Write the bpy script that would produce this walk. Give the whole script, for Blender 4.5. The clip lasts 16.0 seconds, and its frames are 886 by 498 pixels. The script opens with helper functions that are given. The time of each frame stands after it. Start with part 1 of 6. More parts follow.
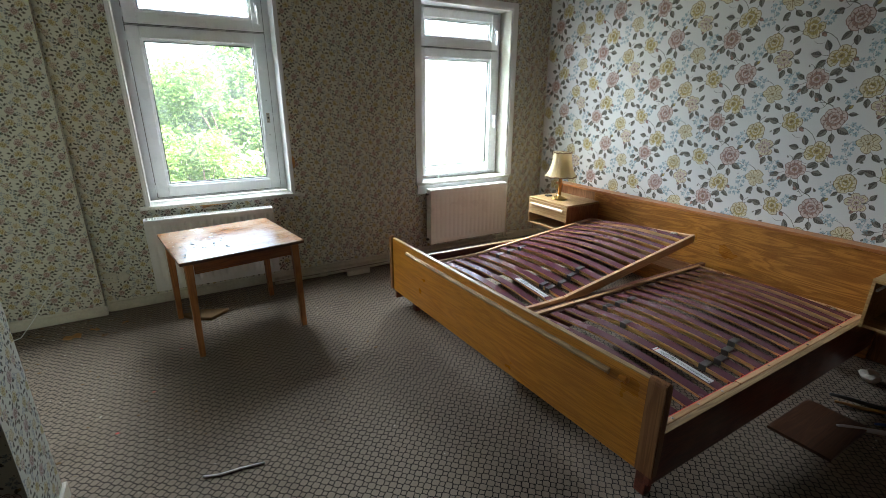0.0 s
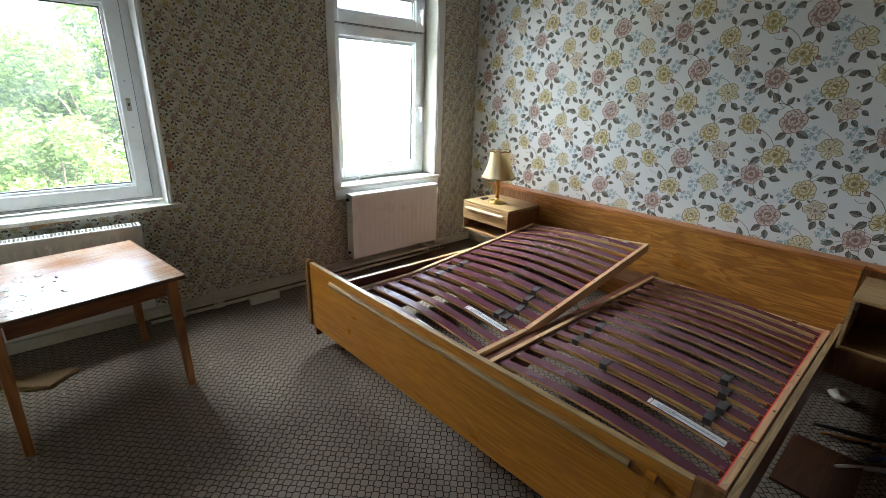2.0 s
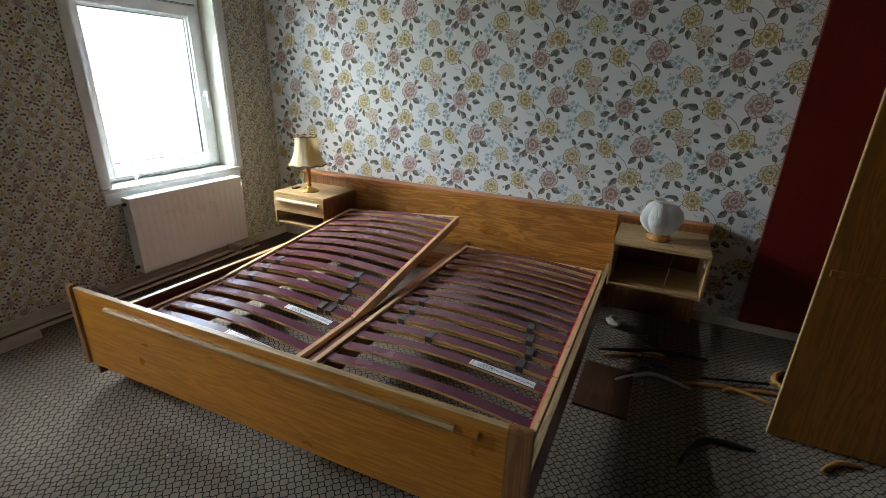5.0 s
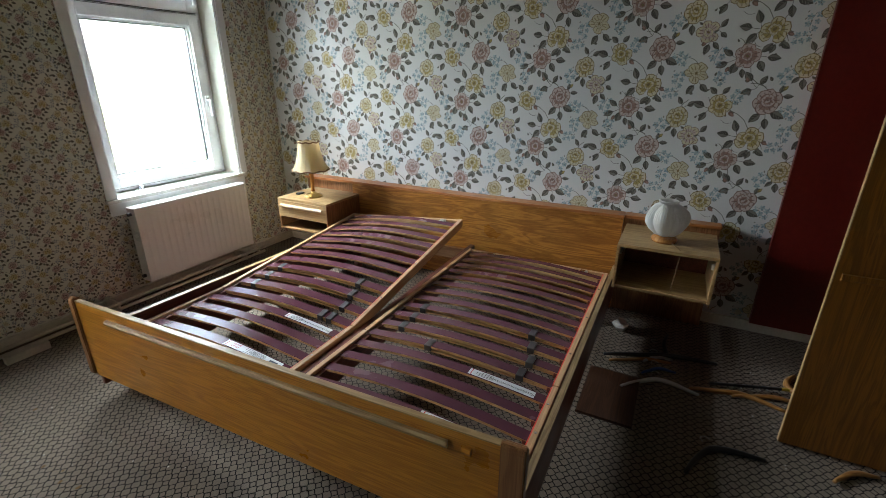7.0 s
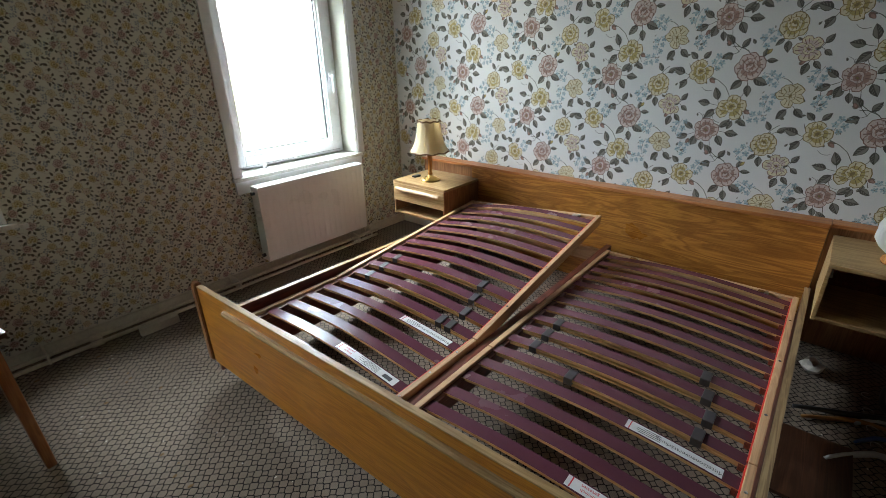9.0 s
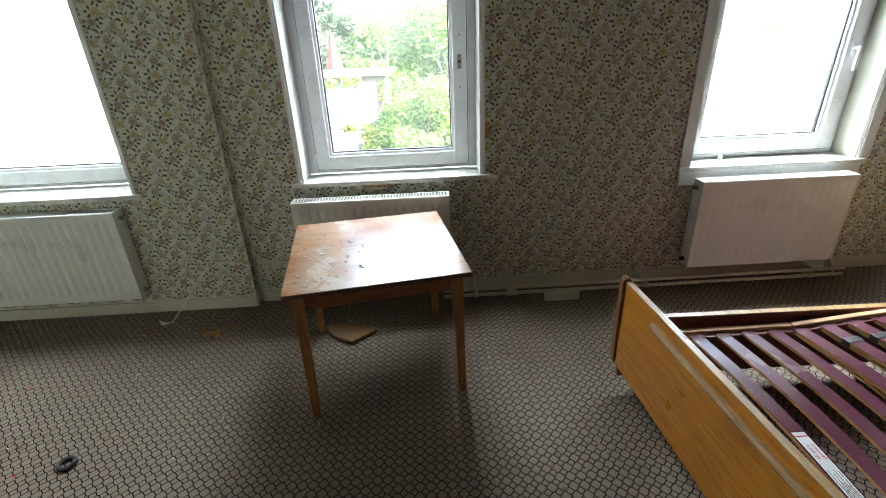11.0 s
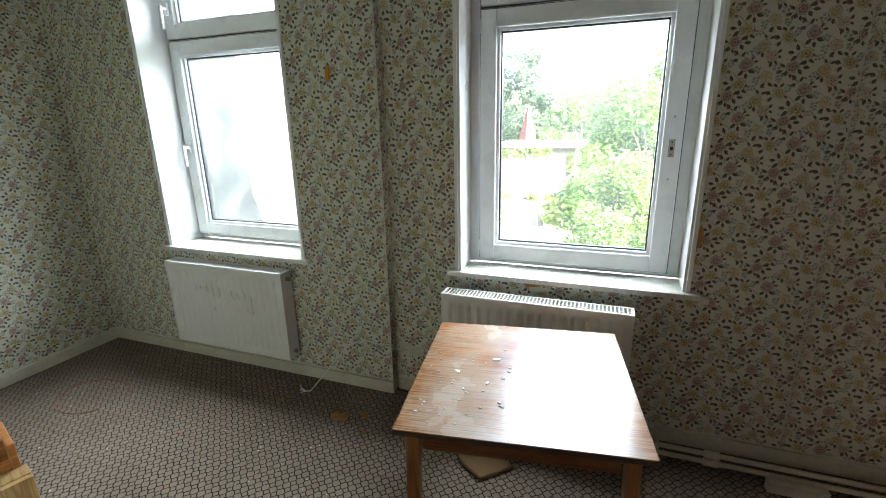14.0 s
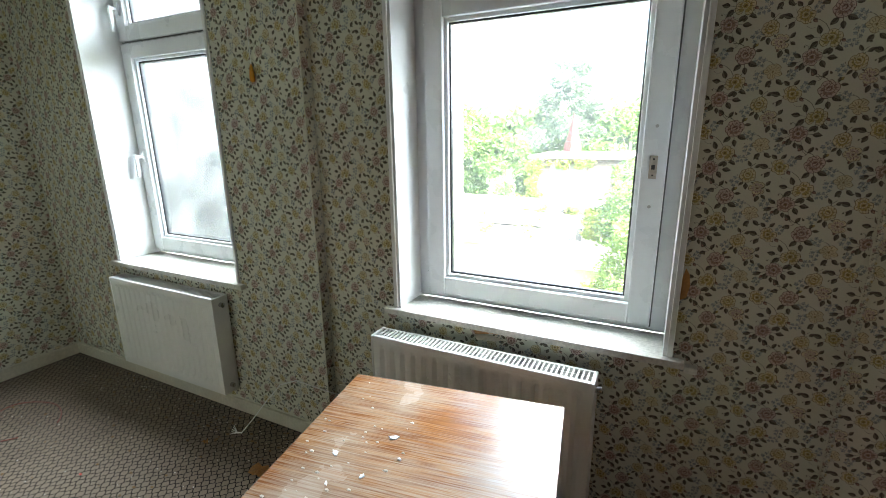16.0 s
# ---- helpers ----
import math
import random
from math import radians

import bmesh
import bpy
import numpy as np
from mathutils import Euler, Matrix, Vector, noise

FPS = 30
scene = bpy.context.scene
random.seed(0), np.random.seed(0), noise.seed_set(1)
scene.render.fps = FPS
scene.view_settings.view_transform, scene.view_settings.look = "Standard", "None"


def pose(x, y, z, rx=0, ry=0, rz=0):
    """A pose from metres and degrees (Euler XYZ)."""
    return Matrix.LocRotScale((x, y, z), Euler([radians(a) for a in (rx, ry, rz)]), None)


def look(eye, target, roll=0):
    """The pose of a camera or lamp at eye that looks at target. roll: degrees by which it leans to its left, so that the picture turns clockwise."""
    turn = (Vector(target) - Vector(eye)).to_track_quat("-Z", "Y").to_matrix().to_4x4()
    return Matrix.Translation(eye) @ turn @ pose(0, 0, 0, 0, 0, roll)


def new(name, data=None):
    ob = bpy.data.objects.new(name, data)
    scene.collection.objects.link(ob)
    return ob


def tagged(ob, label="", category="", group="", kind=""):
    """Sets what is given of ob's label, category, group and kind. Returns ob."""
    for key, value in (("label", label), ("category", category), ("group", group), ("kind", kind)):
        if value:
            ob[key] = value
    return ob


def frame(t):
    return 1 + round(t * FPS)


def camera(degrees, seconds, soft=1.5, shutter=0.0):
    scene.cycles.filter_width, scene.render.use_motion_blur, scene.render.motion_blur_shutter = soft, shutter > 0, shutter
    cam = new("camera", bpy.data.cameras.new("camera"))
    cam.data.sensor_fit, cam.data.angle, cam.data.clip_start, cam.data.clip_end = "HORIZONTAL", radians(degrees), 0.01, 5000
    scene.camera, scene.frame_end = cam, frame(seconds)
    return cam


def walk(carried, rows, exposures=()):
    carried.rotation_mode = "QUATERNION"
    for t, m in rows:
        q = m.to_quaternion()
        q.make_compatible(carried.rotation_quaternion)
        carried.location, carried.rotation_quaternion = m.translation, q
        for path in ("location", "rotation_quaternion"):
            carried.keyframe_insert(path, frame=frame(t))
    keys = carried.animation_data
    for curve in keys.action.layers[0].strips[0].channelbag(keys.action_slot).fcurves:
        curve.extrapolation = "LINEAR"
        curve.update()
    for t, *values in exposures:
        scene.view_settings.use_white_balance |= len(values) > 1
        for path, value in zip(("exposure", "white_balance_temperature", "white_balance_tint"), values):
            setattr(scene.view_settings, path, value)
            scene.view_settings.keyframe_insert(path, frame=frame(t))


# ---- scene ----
cam = camera(88.8, 16.0, soft=0.8)
PATH = [
    (0, (0.653, 0.602, 1.576), (1.617, 2.238, 0.947), 0.2),
    (0.5, (0.721, 0.825, 1.563), (1.59, 2.505, 0.912), -0.7),
    (1, (0.806, 0.976, 1.58), (1.705, 2.641, 0.933), -0.4),
    (1.5, (0.873, 1.085, 1.572), (1.962, 2.63, 0.918), 1.6),
    (2, (0.889, 1.23, 1.573), (2.158, 2.627, 0.91), 2.0),
    (2.5, (0.9, 1.304, 1.576), (2.316, 2.54, 0.891), 2.0),
    (3, (0.932, 1.292, 1.587), (2.425, 2.437, 0.91), 1.7),
    (3.5, (0.965, 1.244, 1.591), (2.547, 2.277, 0.935), 1.8),
    (4, (0.978, 1.224, 1.584), (2.607, 2.176, 0.918), 1.6),
    (4.5, (0.989, 1.209, 1.57), (2.655, 2.082, 0.891), 1.7),
    (5, (0.999, 1.193, 1.56), (2.689, 2.0, 0.857), 1.7),
    (5.2, (1.002, 1.187, 1.558), (2.701, 1.961, 0.842), 1.8),
    (7.3, (1.103, 1.146, 1.594), (2.74, 2.035, 0.868), -0.4),
    (7.5, (1.136, 1.195, 1.594), (2.737, 2.12, 0.833), -0.1),
    (8, (1.272, 1.349, 1.599), (2.871, 2.263, 0.819), -0.0),
    (8.2, (1.291, 1.409, 1.593), (2.882, 2.343, 0.82), -0.3),
    (10.3, (1.319, 1.743, 1.539), (1.911, 3.452, 0.685), -1.9),
    (10.5, (1.265, 1.834, 1.545), (1.711, 3.597, 0.712), -2.0),
    (10.7, (1.198, 1.899, 1.534), (1.495, 3.705, 0.727), -2.3),
    (11, (1.168, 1.988, 1.523), (1.228, 3.806, 0.693), -2.4),
    (11.5, (1.143, 2.186, 1.508), (0.859, 3.982, 0.676), -1.6),
    (12, (1.157, 2.339, 1.493), (0.7, 4.098, 0.658), -0.3),
    (12.5, (1.148, 2.418, 1.494), (0.543, 4.136, 0.668), 0.5),
    (13, (1.138, 2.442, 1.514), (0.476, 4.175, 0.769), 0.9),
    (13.5, (1.149, 2.453, 1.549), (0.487, 4.236, 0.929), -0.6),
    (14, (1.153, 2.479, 1.561), (0.481, 4.282, 1.015), -1.1),
    (14.5, (1.185, 2.548, 1.538), (0.672, 4.375, 0.905), -0.1),
    (15, (1.22, 2.711, 1.525), (0.745, 4.54, 0.87), -0.2),
    (15.5, (1.296, 2.888, 1.524), (0.739, 4.71, 0.915), 0.1),
    (16, (1.453, 3.048, 1.551), (0.592, 4.782, 1.047), -0.7),
]
EXPOSURES = [(0.0, 5.02), (16.0, 5.02)]
walk(cam, [(t, look(eye, target, roll)) for t, eye, target, roll in PATH], EXPOSURES)

# ---------------------------------------------------------------- world and light
world = bpy.data.worlds.new("overcast_sky")
world.use_nodes = True
scene.world = world
wn = world.node_tree.nodes
wl = world.node_tree.links
sky = wn.new("ShaderNodeTexSky")
sky.sky_type = "NISHITA"
sky.sun_disc = False
sky.sun_elevation = radians(40)
sky.sun_rotation = radians(122)
sky.dust_density = 4.0
sky.air_density = 1.0
wn["Background"].inputs["Strength"].default_value = 0.058
wl.new(sky.outputs["Color"], wn["Background"].inputs["Color"])

sun_data = bpy.data.lights.new("sun", "SUN")
sun_data.energy = 4.2
sun_data.angle = radians(60)
sun_data.color = (1.0, 0.96, 0.9)
sun = new("sun", sun_data)
sun.matrix_world = look((0, 0, 30), (-16.0, 10.0, 14.0))


def sky_lamp(name, x0, x1, z0, z1, watts):
    """Skylight that enters through a window's opening, mostly from above."""
    d = bpy.data.lights.new(name, "AREA")
    d.shape, d.size, d.size_y = "RECTANGLE", x1 - x0, z1 - z0
    d.energy, d.color, d.spread = watts, (0.82, 0.93, 1.0), radians(170)
    ob = new(name, d)
    ob.matrix_world = pose((x0 + x1) / 2, 5.78, (z0 + z1) / 2 + 0.48, -24, 0, 0)
    return ob


sky_lamp("sky_in_window", -1.50, -0.62, 0.95, 2.45, 5.4)
sky_lamp("sky_in_window", 0.52, 1.42, 0.95, 2.45, 5.8)
sky_lamp("sky_in_window", 2.85, 3.76, 0.95, 2.45, 13.5)


# ---------------------------------------------------------------- small mesh kit
def link_mesh(name, bm, mats, smooth=False):
    me = bpy.data.meshes.new(name)
    bmesh.ops.recalc_face_normals(bm, faces=bm.faces)
    bm.to_mesh(me)
    bm.free()
    if not isinstance(mats, (list, tuple)):
        mats = [mats]
    for m in mats:
        me.materials.append(m)
    if smooth:
        for p in me.polygons:
            p.use_smooth = True
    return new(name, me)


def part(name, bm, mat, parent=None, label="", smooth=False):
    """One bmesh as one mesh object under a thing or a part."""
    ob = link_mesh(name, bm, mat, smooth)
    if parent is not None:
        ob.parent = parent
    if label:
        ob["label"] = label
    return ob


def thing(name, m, label, category, group="", kind=""):
    ob = new(name)
    ob.empty_display_size = 0.1
    ob.matrix_world = m
    return tagged(ob, label, category, group, kind)


def box(bm, x0, x1, y0, y1, z0, z1, bev=0.0, m=None, seg=2):
    res = bmesh.ops.create_cube(bm, size=1.0)
    vs = res["verts"]
    sx, sy, sz = x1 - x0, y1 - y0, z1 - z0
    for v in vs:
        v.co = Vector((x0 + (v.co.x + 0.5) * sx, y0 + (v.co.y + 0.5) * sy, z0 + (v.co.z + 0.5) * sz))
    if bev > 0:
        es = list({e for v in vs for e in v.link_edges})
        r = bmesh.ops.bevel(bm, geom=es, offset=min(bev, 0.45 * min(abs(sx), abs(sy), abs(sz))), segments=seg, affect="EDGES", profile=0.6)
        vs = list({v for f in r["faces"] for v in f.verts} | {v for v in vs if v.is_valid})
    if m is not None:
        bmesh.ops.transform(bm, matrix=m, verts=vs)
    return vs


def B(x0, x1, y0, y1, z0, z1, bev=0.0, m=None):
    bm = bmesh.new()
    box(bm, x0, x1, y0, y1, z0, z1, bev, m)
    return bm


def lathe(bm, profile, seg=24, m=None, ripple=0.0, nrip=0):
    """Turns a profile of (radius, z) round the z axis."""
    rings = []
    for r, z in profile:
        ring = []
        for i in range(seg):
            a = 2 * math.pi * i / seg
            rr = r * (1 + ripple * math.cos(nrip * a)) if nrip else r
            co = Vector((rr * math.cos(a), rr * math.sin(a), z))
            ring.append(bm.verts.new(m @ co if m is not None else co))
        rings.append(ring)
    for a, b in zip(rings, rings[1:]):
        for i in range(seg):
            bm.faces.new((a[i], a[(i + 1) % seg], b[(i + 1) % seg], b[i]))
    return rings


def tube(bm, pts, r, seg=8, closed=False):
    """A round bar along points; r is one radius or a function of 0..1."""
    pts = [Vector(p) for p in pts]
    n = len(pts)
    rings = []
    up = Vector((0, 0, 1))
    for i, p in enumerate(pts):
        a = pts[(i - 1) % n] if (i > 0 or closed) else p
        b = pts[(i + 1) % n] if (i < n - 1 or closed) else p
        d = (b - a).normalized()
        s = d.cross(up)
        if s.length < 1e-3:
            s = d.cross(Vector((1, 0, 0)))
        s.normalize()
        w = s.cross(d)
        rad = r(i / max(1, n - 1)) if callable(r) else r
        rings.append([bm.verts.new(p + (s * math.cos(2 * math.pi * k / seg) + w * math.sin(2 * math.pi * k / seg)) * rad) for k in range(seg)])
    pairs = list(zip(rings, rings[1:]))
    if closed:
        pairs.append((rings[-1], rings[0]))
    for a, b in pairs:
        for k in range(seg):
            bm.faces.new((a[k], a[(k + 1) % seg], b[(k + 1) % seg], b[k]))
    if not closed:
        bm.faces.new(rings[0])
        bm.faces.new(rings[-1])


def prism(bm, outline, h0, h1, axis="z", m=None):
    """Extrudes an outline of (a, b) between two heights along an axis."""
    def co(a, b, h):
        v = {"z": (a, b, h), "y": (a, h, b), "x": (h, a, b)}[axis]
        v = Vector(v)
        return m @ v if m is not None else v
    lo = [bm.verts.new(co(a, b, h0)) for a, b in outline]
    hi = [bm.verts.new(co(a, b, h1)) for a, b in outline]
    n = len(outline)
    bm.faces.new(lo)
    bm.faces.new(hi)
    for i in range(n):
        bm.faces.new((lo[i], lo[(i + 1) % n], hi[(i + 1) % n], hi[i]))


def ring_frame(bm, x0, x1, z0, z1, w, y0, y1, bev=0.004):
    """Four mitred-looking bars round a rectangle in the xz plane."""
    box(bm, x0, x0 + w, y0, y1, z0, z1, bev)
    box(bm, x1 - w, x1, y0, y1, z0, z1, bev)
    box(bm, x0 + w - 0.001, x1 - w + 0.001, y0 + 0.0005, y1 - 0.0005, z0, z0 + w, bev)
    box(bm, x0 + w - 0.001, x1 - w + 0.001, y0 + 0.0005, y1 - 0.0005, z1 - w, z1, bev)


# ---------------------------------------------------------------- materials
def material(name, base, rough=0.6, metal=0.0, vary=0.12, scale=8.0, fine=80.0, bump=0.1, second=None, spec=0.5, dist=0.002):
    """Two scales of noise on the colour, the gloss and the relief."""
    m = bpy.data.materials.new(name)
    m.use_nodes = True
    n, l = m.node_tree.nodes, m.node_tree.links
    p = n["Principled BSDF"]
    co = n.new("ShaderNodeTexCoord")
    big = n.new("ShaderNodeTexNoise")
    big.inputs["Scale"].default_value = scale
    big.inputs["Detail"].default_value = 5
    small = n.new("ShaderNodeTexNoise")
    small.inputs["Scale"].default_value = fine
    small.inputs["Detail"].default_value = 3
    for t in (big, small):
        l.new(co.outputs["Object"], t.inputs["Vector"])
    add = n.new("ShaderNodeMath")
    add.operation = "ADD"
    l.new(big.outputs["Fac"], add.inputs[0])
    l.new(small.outputs["Fac"], add.inputs[1])
    ramp = n.new("ShaderNodeMapRange")
    ramp.inputs["From Min"].default_value = 0.7
    ramp.inputs["From Max"].default_value = 1.3
    l.new(add.outputs[0], ramp.inputs["Value"])
    mix = n.new("ShaderNodeMix")
    mix.data_type = "RGBA"
    a = [c * (1 - vary) for c in base]
    b = second if second else [min(1, c * (1 + vary)) for c in base]
    mix.inputs["A"].default_value = (*a, 1)
    mix.inputs["B"].default_value = (*b, 1)
    l.new(ramp.outputs["Result"], mix.inputs["Factor"])
    l.new(mix.outputs["Result"], p.inputs["Base Color"])
    rr = n.new("ShaderNodeMapRange")
    rr.inputs["From Min"].default_value = 0.3
    rr.inputs["From Max"].default_value = 0.7
    rr.inputs["To Min"].default_value = max(0.02, rough - 0.08)
    rr.inputs["To Max"].default_value = min(1, rough + 0.08)
    l.new(big.outputs["Fac"], rr.inputs["Value"])
    l.new(rr.outputs["Result"], p.inputs["Roughness"])
    p.inputs["Metallic"].default_value = metal
    p.inputs["Specular IOR Level"].default_value = spec
    if bump > 0:
        bp = n.new("ShaderNodeBump")
        bp.inputs["Strength"].default_value = bump
        bp.inputs["Distance"].default_value = dist
        l.new(small.outputs["Fac"], bp.inputs["Height"])
        l.new(bp.outputs["Normal"], p.inputs["Normal"])
    return m


def wood(name, light, dark, rough=0.4, along=(1, 0, 0), ring=14.0, coat=0.0, wear=None, wear_amount=0.0, band=0.2):
    """Veneer with long grain: stretched noise drives fine pores and broad cathedral bands."""
    m = bpy.data.materials.new(name)
    m.use_nodes = True
    n, l = m.node_tree.nodes, m.node_tree.links
    p = n["Principled BSDF"]
    co = n.new("ShaderNodeTexCoord")
    mp = n.new("ShaderNodeMapping")
    mp.inputs["Scale"].default_value = [1.0 if a else ring for a in along]
    l.new(co.outputs["Object"], mp.inputs["Vector"])
    broad = n.new("ShaderNodeTexNoise")
    broad.inputs["Scale"].default_value = 1.3
    broad.inputs["Detail"].default_value = 3
    broad.inputs["Distortion"].default_value = 1.2
    l.new(mp.outputs["Vector"], broad.inputs["Vector"])
    turns = n.new("ShaderNodeMath")
    turns.operation = "MULTIPLY"
    turns.inputs[1].default_value = 34.0
    l.new(broad.outputs["Fac"], turns.inputs[0])
    wave = n.new("ShaderNodeMath")
    wave.operation = "SINE"
    l.new(turns.outputs[0], wave.inputs[0])
    mp2 = n.new("ShaderNodeMapping")
    mp2.inputs["Scale"].default_value = [6.0 if a else 240.0 for a in along]
    l.new(co.outputs["Object"], mp2.inputs["Vector"])
    pore = n.new("ShaderNodeTexNoise")
    pore.inputs["Scale"].default_value = 1.0
    pore.inputs["Detail"].default_value = 4
    l.new(mp2.outputs["Vector"], pore.inputs["Vector"])
    s = n.new("ShaderNodeMath")
    s.operation = "MULTIPLY_ADD"
    s.inputs[1].default_value = band
    l.new(wave.outputs[0], s.inputs[0])
    l.new(pore.outputs["Fac"], s.inputs[2])
    ramp = n.new("ShaderNodeValToRGB")
    ramp.color_ramp.elements[0].position = 0.25
    ramp.color_ramp.elements[1].position = 0.75
    ramp.color_ramp.elements[0].color = (*dark, 1)
    ramp.color_ramp.elements[1].color = (*light, 1)
    l.new(s.outputs[0], ramp.inputs["Fac"])
    blot = n.new("ShaderNodeTexNoise")
    blot.inputs["Scale"].default_value = 3.0
    blot.inputs["Detail"].default_value = 6
    l.new(co.outputs["Object"], blot.inputs["Vector"])
    last = ramp.outputs["Color"]
    if wear:
        wr = n.new("ShaderNodeMapRange")
        wr.inputs["From Min"].default_value = 0.62 - wear_amount * 0.25
        wr.inputs["From Max"].default_value = 0.72
        wmix = n.new("ShaderNodeMath")
        wmix.operation = "MULTIPLY_ADD"
        wmix.inputs[1].default_value = 0.45
        l.new(pore.outputs["Fac"], wmix.inputs[0])
        half = n.new("ShaderNodeMath")
        half.operation = "MULTIPLY"
        half.inputs[1].default_value = 0.65
        l.new(blot.outputs["Fac"], half.inputs[0])
        l.new(half.outputs[0], wmix.inputs[2])
        l.new(wmix.outputs[0], wr.inputs["Value"])
        mx = n.new("ShaderNodeMix")
        mx.data_type = "RGBA"
        mx.inputs["B"].default_value = (*wear, 1)
        l.new(wr.outputs["Result"], mx.inputs["Factor"])
        l.new(last, mx.inputs["A"])
        last = mx.outputs["Result"]
    l.new(last, p.inputs["Base Color"])
    rr = n.new("ShaderNodeMapRange")
    rr.inputs["From Min"].default_value = 0.3
    rr.inputs["From Max"].default_value = 0.7
    rr.inputs["To Min"].default_value = max(0.03, rough - 0.1)
    rr.inputs["To Max"].default_value = rough + 0.1
    l.new(blot.outputs["Fac"], rr.inputs["Value"])
    l.new(rr.outputs["Result"], p.inputs["Roughness"])
    p.inputs["Coat Weight"].default_value = coat
    p.inputs["Coat Roughness"].default_value = 0.12
    bp = n.new("ShaderNodeBump")
    bp.inputs["Strength"].default_value = 0.15
    bp.inputs["Distance"].default_value = 0.001
    l.new(pore.outputs["Fac"], bp.inputs["Height"])
    l.new(bp.outputs["Normal"], p.inputs["Normal"])
    return m


def carpet_material():
    """Loop carpet: small rounded tiles of beige dots fenced by dark lines."""
    m = bpy.data.materials.new("patterned_carpet")
    m.use_nodes = True
    n, l = m.node_tree.nodes, m.node_tree.links
    p = n["Principled BSDF"]
    co = n.new("ShaderNodeTexCoord")
    wob = n.new("ShaderNodeTexNoise")
    wob.inputs["Scale"].default_value = 60.0
    l.new(co.outputs["Object"], wob.inputs["Vector"])
    off = n.new("ShaderNodeVectorMath")
    off.operation = "MULTIPLY_ADD"
    off.inputs[1].default_value = (0.006, 0.006, 0)
    l.new(wob.outputs["Color"], off.inputs[0])
    l.new(co.outputs["Object"], off.inputs[2])
    sep = n.new("ShaderNodeSeparateXYZ")
    l.new(off.outputs["Vector"], sep.inputs[0])

    def op(kind, a, b=None, c=None):
        q = n.new("ShaderNodeMath")
        q.operation = kind
        for k, v in enumerate((a, b, c)):
            if v is None:
                continue
            if isinstance(v, (int, float)):
                q.inputs[k].default_value = v
            else:
                l.new(v, q.inputs[k])
        return q.outputs[0]
    cell = 0.041
    u = op("DIVIDE", sep.outputs[0], cell)
    v = op("DIVIDE", sep.outputs[1], cell)
    fu = op("ABSOLUTE", op("SUBTRACT", op("FRACT", u), 0.5))
    fv = op("ABSOLUTE", op("SUBTRACT", op("FRACT", v), 0.5))
    # octagons on a square grid with small lozenges between their corners
    both = op("ADD", fu, fv)
    slope = op("MULTIPLY", op("ABSOLUTE", op("SUBTRACT", both, 0.59)), 0.707)
    side = op("SUBTRACT", 0.5, op("MAXIMUM", fu, fv))
    beyond = op("MULTIPLY", op("MAXIMUM", op("SUBTRACT", both, 0.59), 0.0), 10.0)
    d = op("MINIMUM", slope, op("ADD", side, beyond))
    line = n.new("ShaderNodeMapRange")
    line.inputs["From Min"].default_value = 0.070
    line.inputs["From Max"].default_value = 0.034
    l.new(d, line.inputs["Value"])
    du = op("ABSOLUTE", op("SUBTRACT", op("FRACT", op("MULTIPLY", u, 7)), 0.5))
    dv = op("ABSOLUTE", op("SUBTRACT", op("FRACT", op("MULTIPLY", v, 7)), 0.5))
    dots = op("MULTIPLY", op("MAXIMUM", du, dv), 1.6)
    fuzz = n.new("ShaderNodeTexNoise")
    fuzz.inputs["Scale"].default_value = 420.0
    fuzz.inputs["Detail"].default_value = 2
    l.new(co.outputs["Object"], fuzz.inputs["Vector"])
    dirt = n.new("ShaderNodeTexNoise")
    dirt.inputs["Scale"].default_value = 1.6
    dirt.inputs["Detail"].default_value = 7
    dirt.inputs["Roughness"].default_value = 0.65
    l.new(co.outputs["Object"], dirt.inputs["Vector"])
    tone = op("ADD", op("MULTIPLY", fuzz.outputs["Fac"], 0.7), op("MULTIPLY", op("SUBTRACT", 0.8, dots), 0.5))
    loop = n.new("ShaderNodeMix")
    loop.data_type = "RGBA"
    loop.inputs["A"].default_value = (0.142, 0.112, 0.087, 1)
    loop.inputs["B"].default_value = (0.34, 0.272, 0.212, 1)
    l.new(tone, loop.inputs["Factor"])
    soil = n.new("ShaderNodeMix")
    soil.data_type = "RGBA"
    soil.inputs["B"].default_value = (0.095, 0.068, 0.048, 1)
    sr = n.new("ShaderNodeMapRange")
    sr.inputs["From Min"].default_value = 0.5
    sr.inputs["From Max"].default_value = 0.8
    sr.inputs["To Max"].default_value = 0.6
    l.new(dirt.outputs["Fac"], sr.inputs["Value"])
    l.new(sr.outputs["Result"], soil.inputs["Factor"])
    l.new(loop.outputs["Result"], soil.inputs["A"])
    fin = n.new("ShaderNodeMix")
    fin.data_type = "RGBA"
    fin.inputs["B"].default_value = (0.010, 0.008, 0.008, 1)
    l.new(line.outputs["Result"], fin.inputs["Factor"])
    l.new(soil.outputs["Result"], fin.inputs["A"])
    l.new(fin.outputs["Result"], p.inputs["Base Color"])
    p.inputs["Roughness"].default_value = 0.93
    p.inputs["Specular IOR Level"].default_value = 0.2
    hh = op("SUBTRACT", op("MULTIPLY", tone, 0.6), line.outputs["Result"])
    bp = n.new("ShaderNodeBump")
    bp.inputs["Strength"].default_value = 0.6
    bp.inputs["Distance"].default_value = 0.003
    l.new(hh, bp.inputs["Height"])
    l.new(bp.outputs["Normal"], p.inputs["Normal"])
    return m


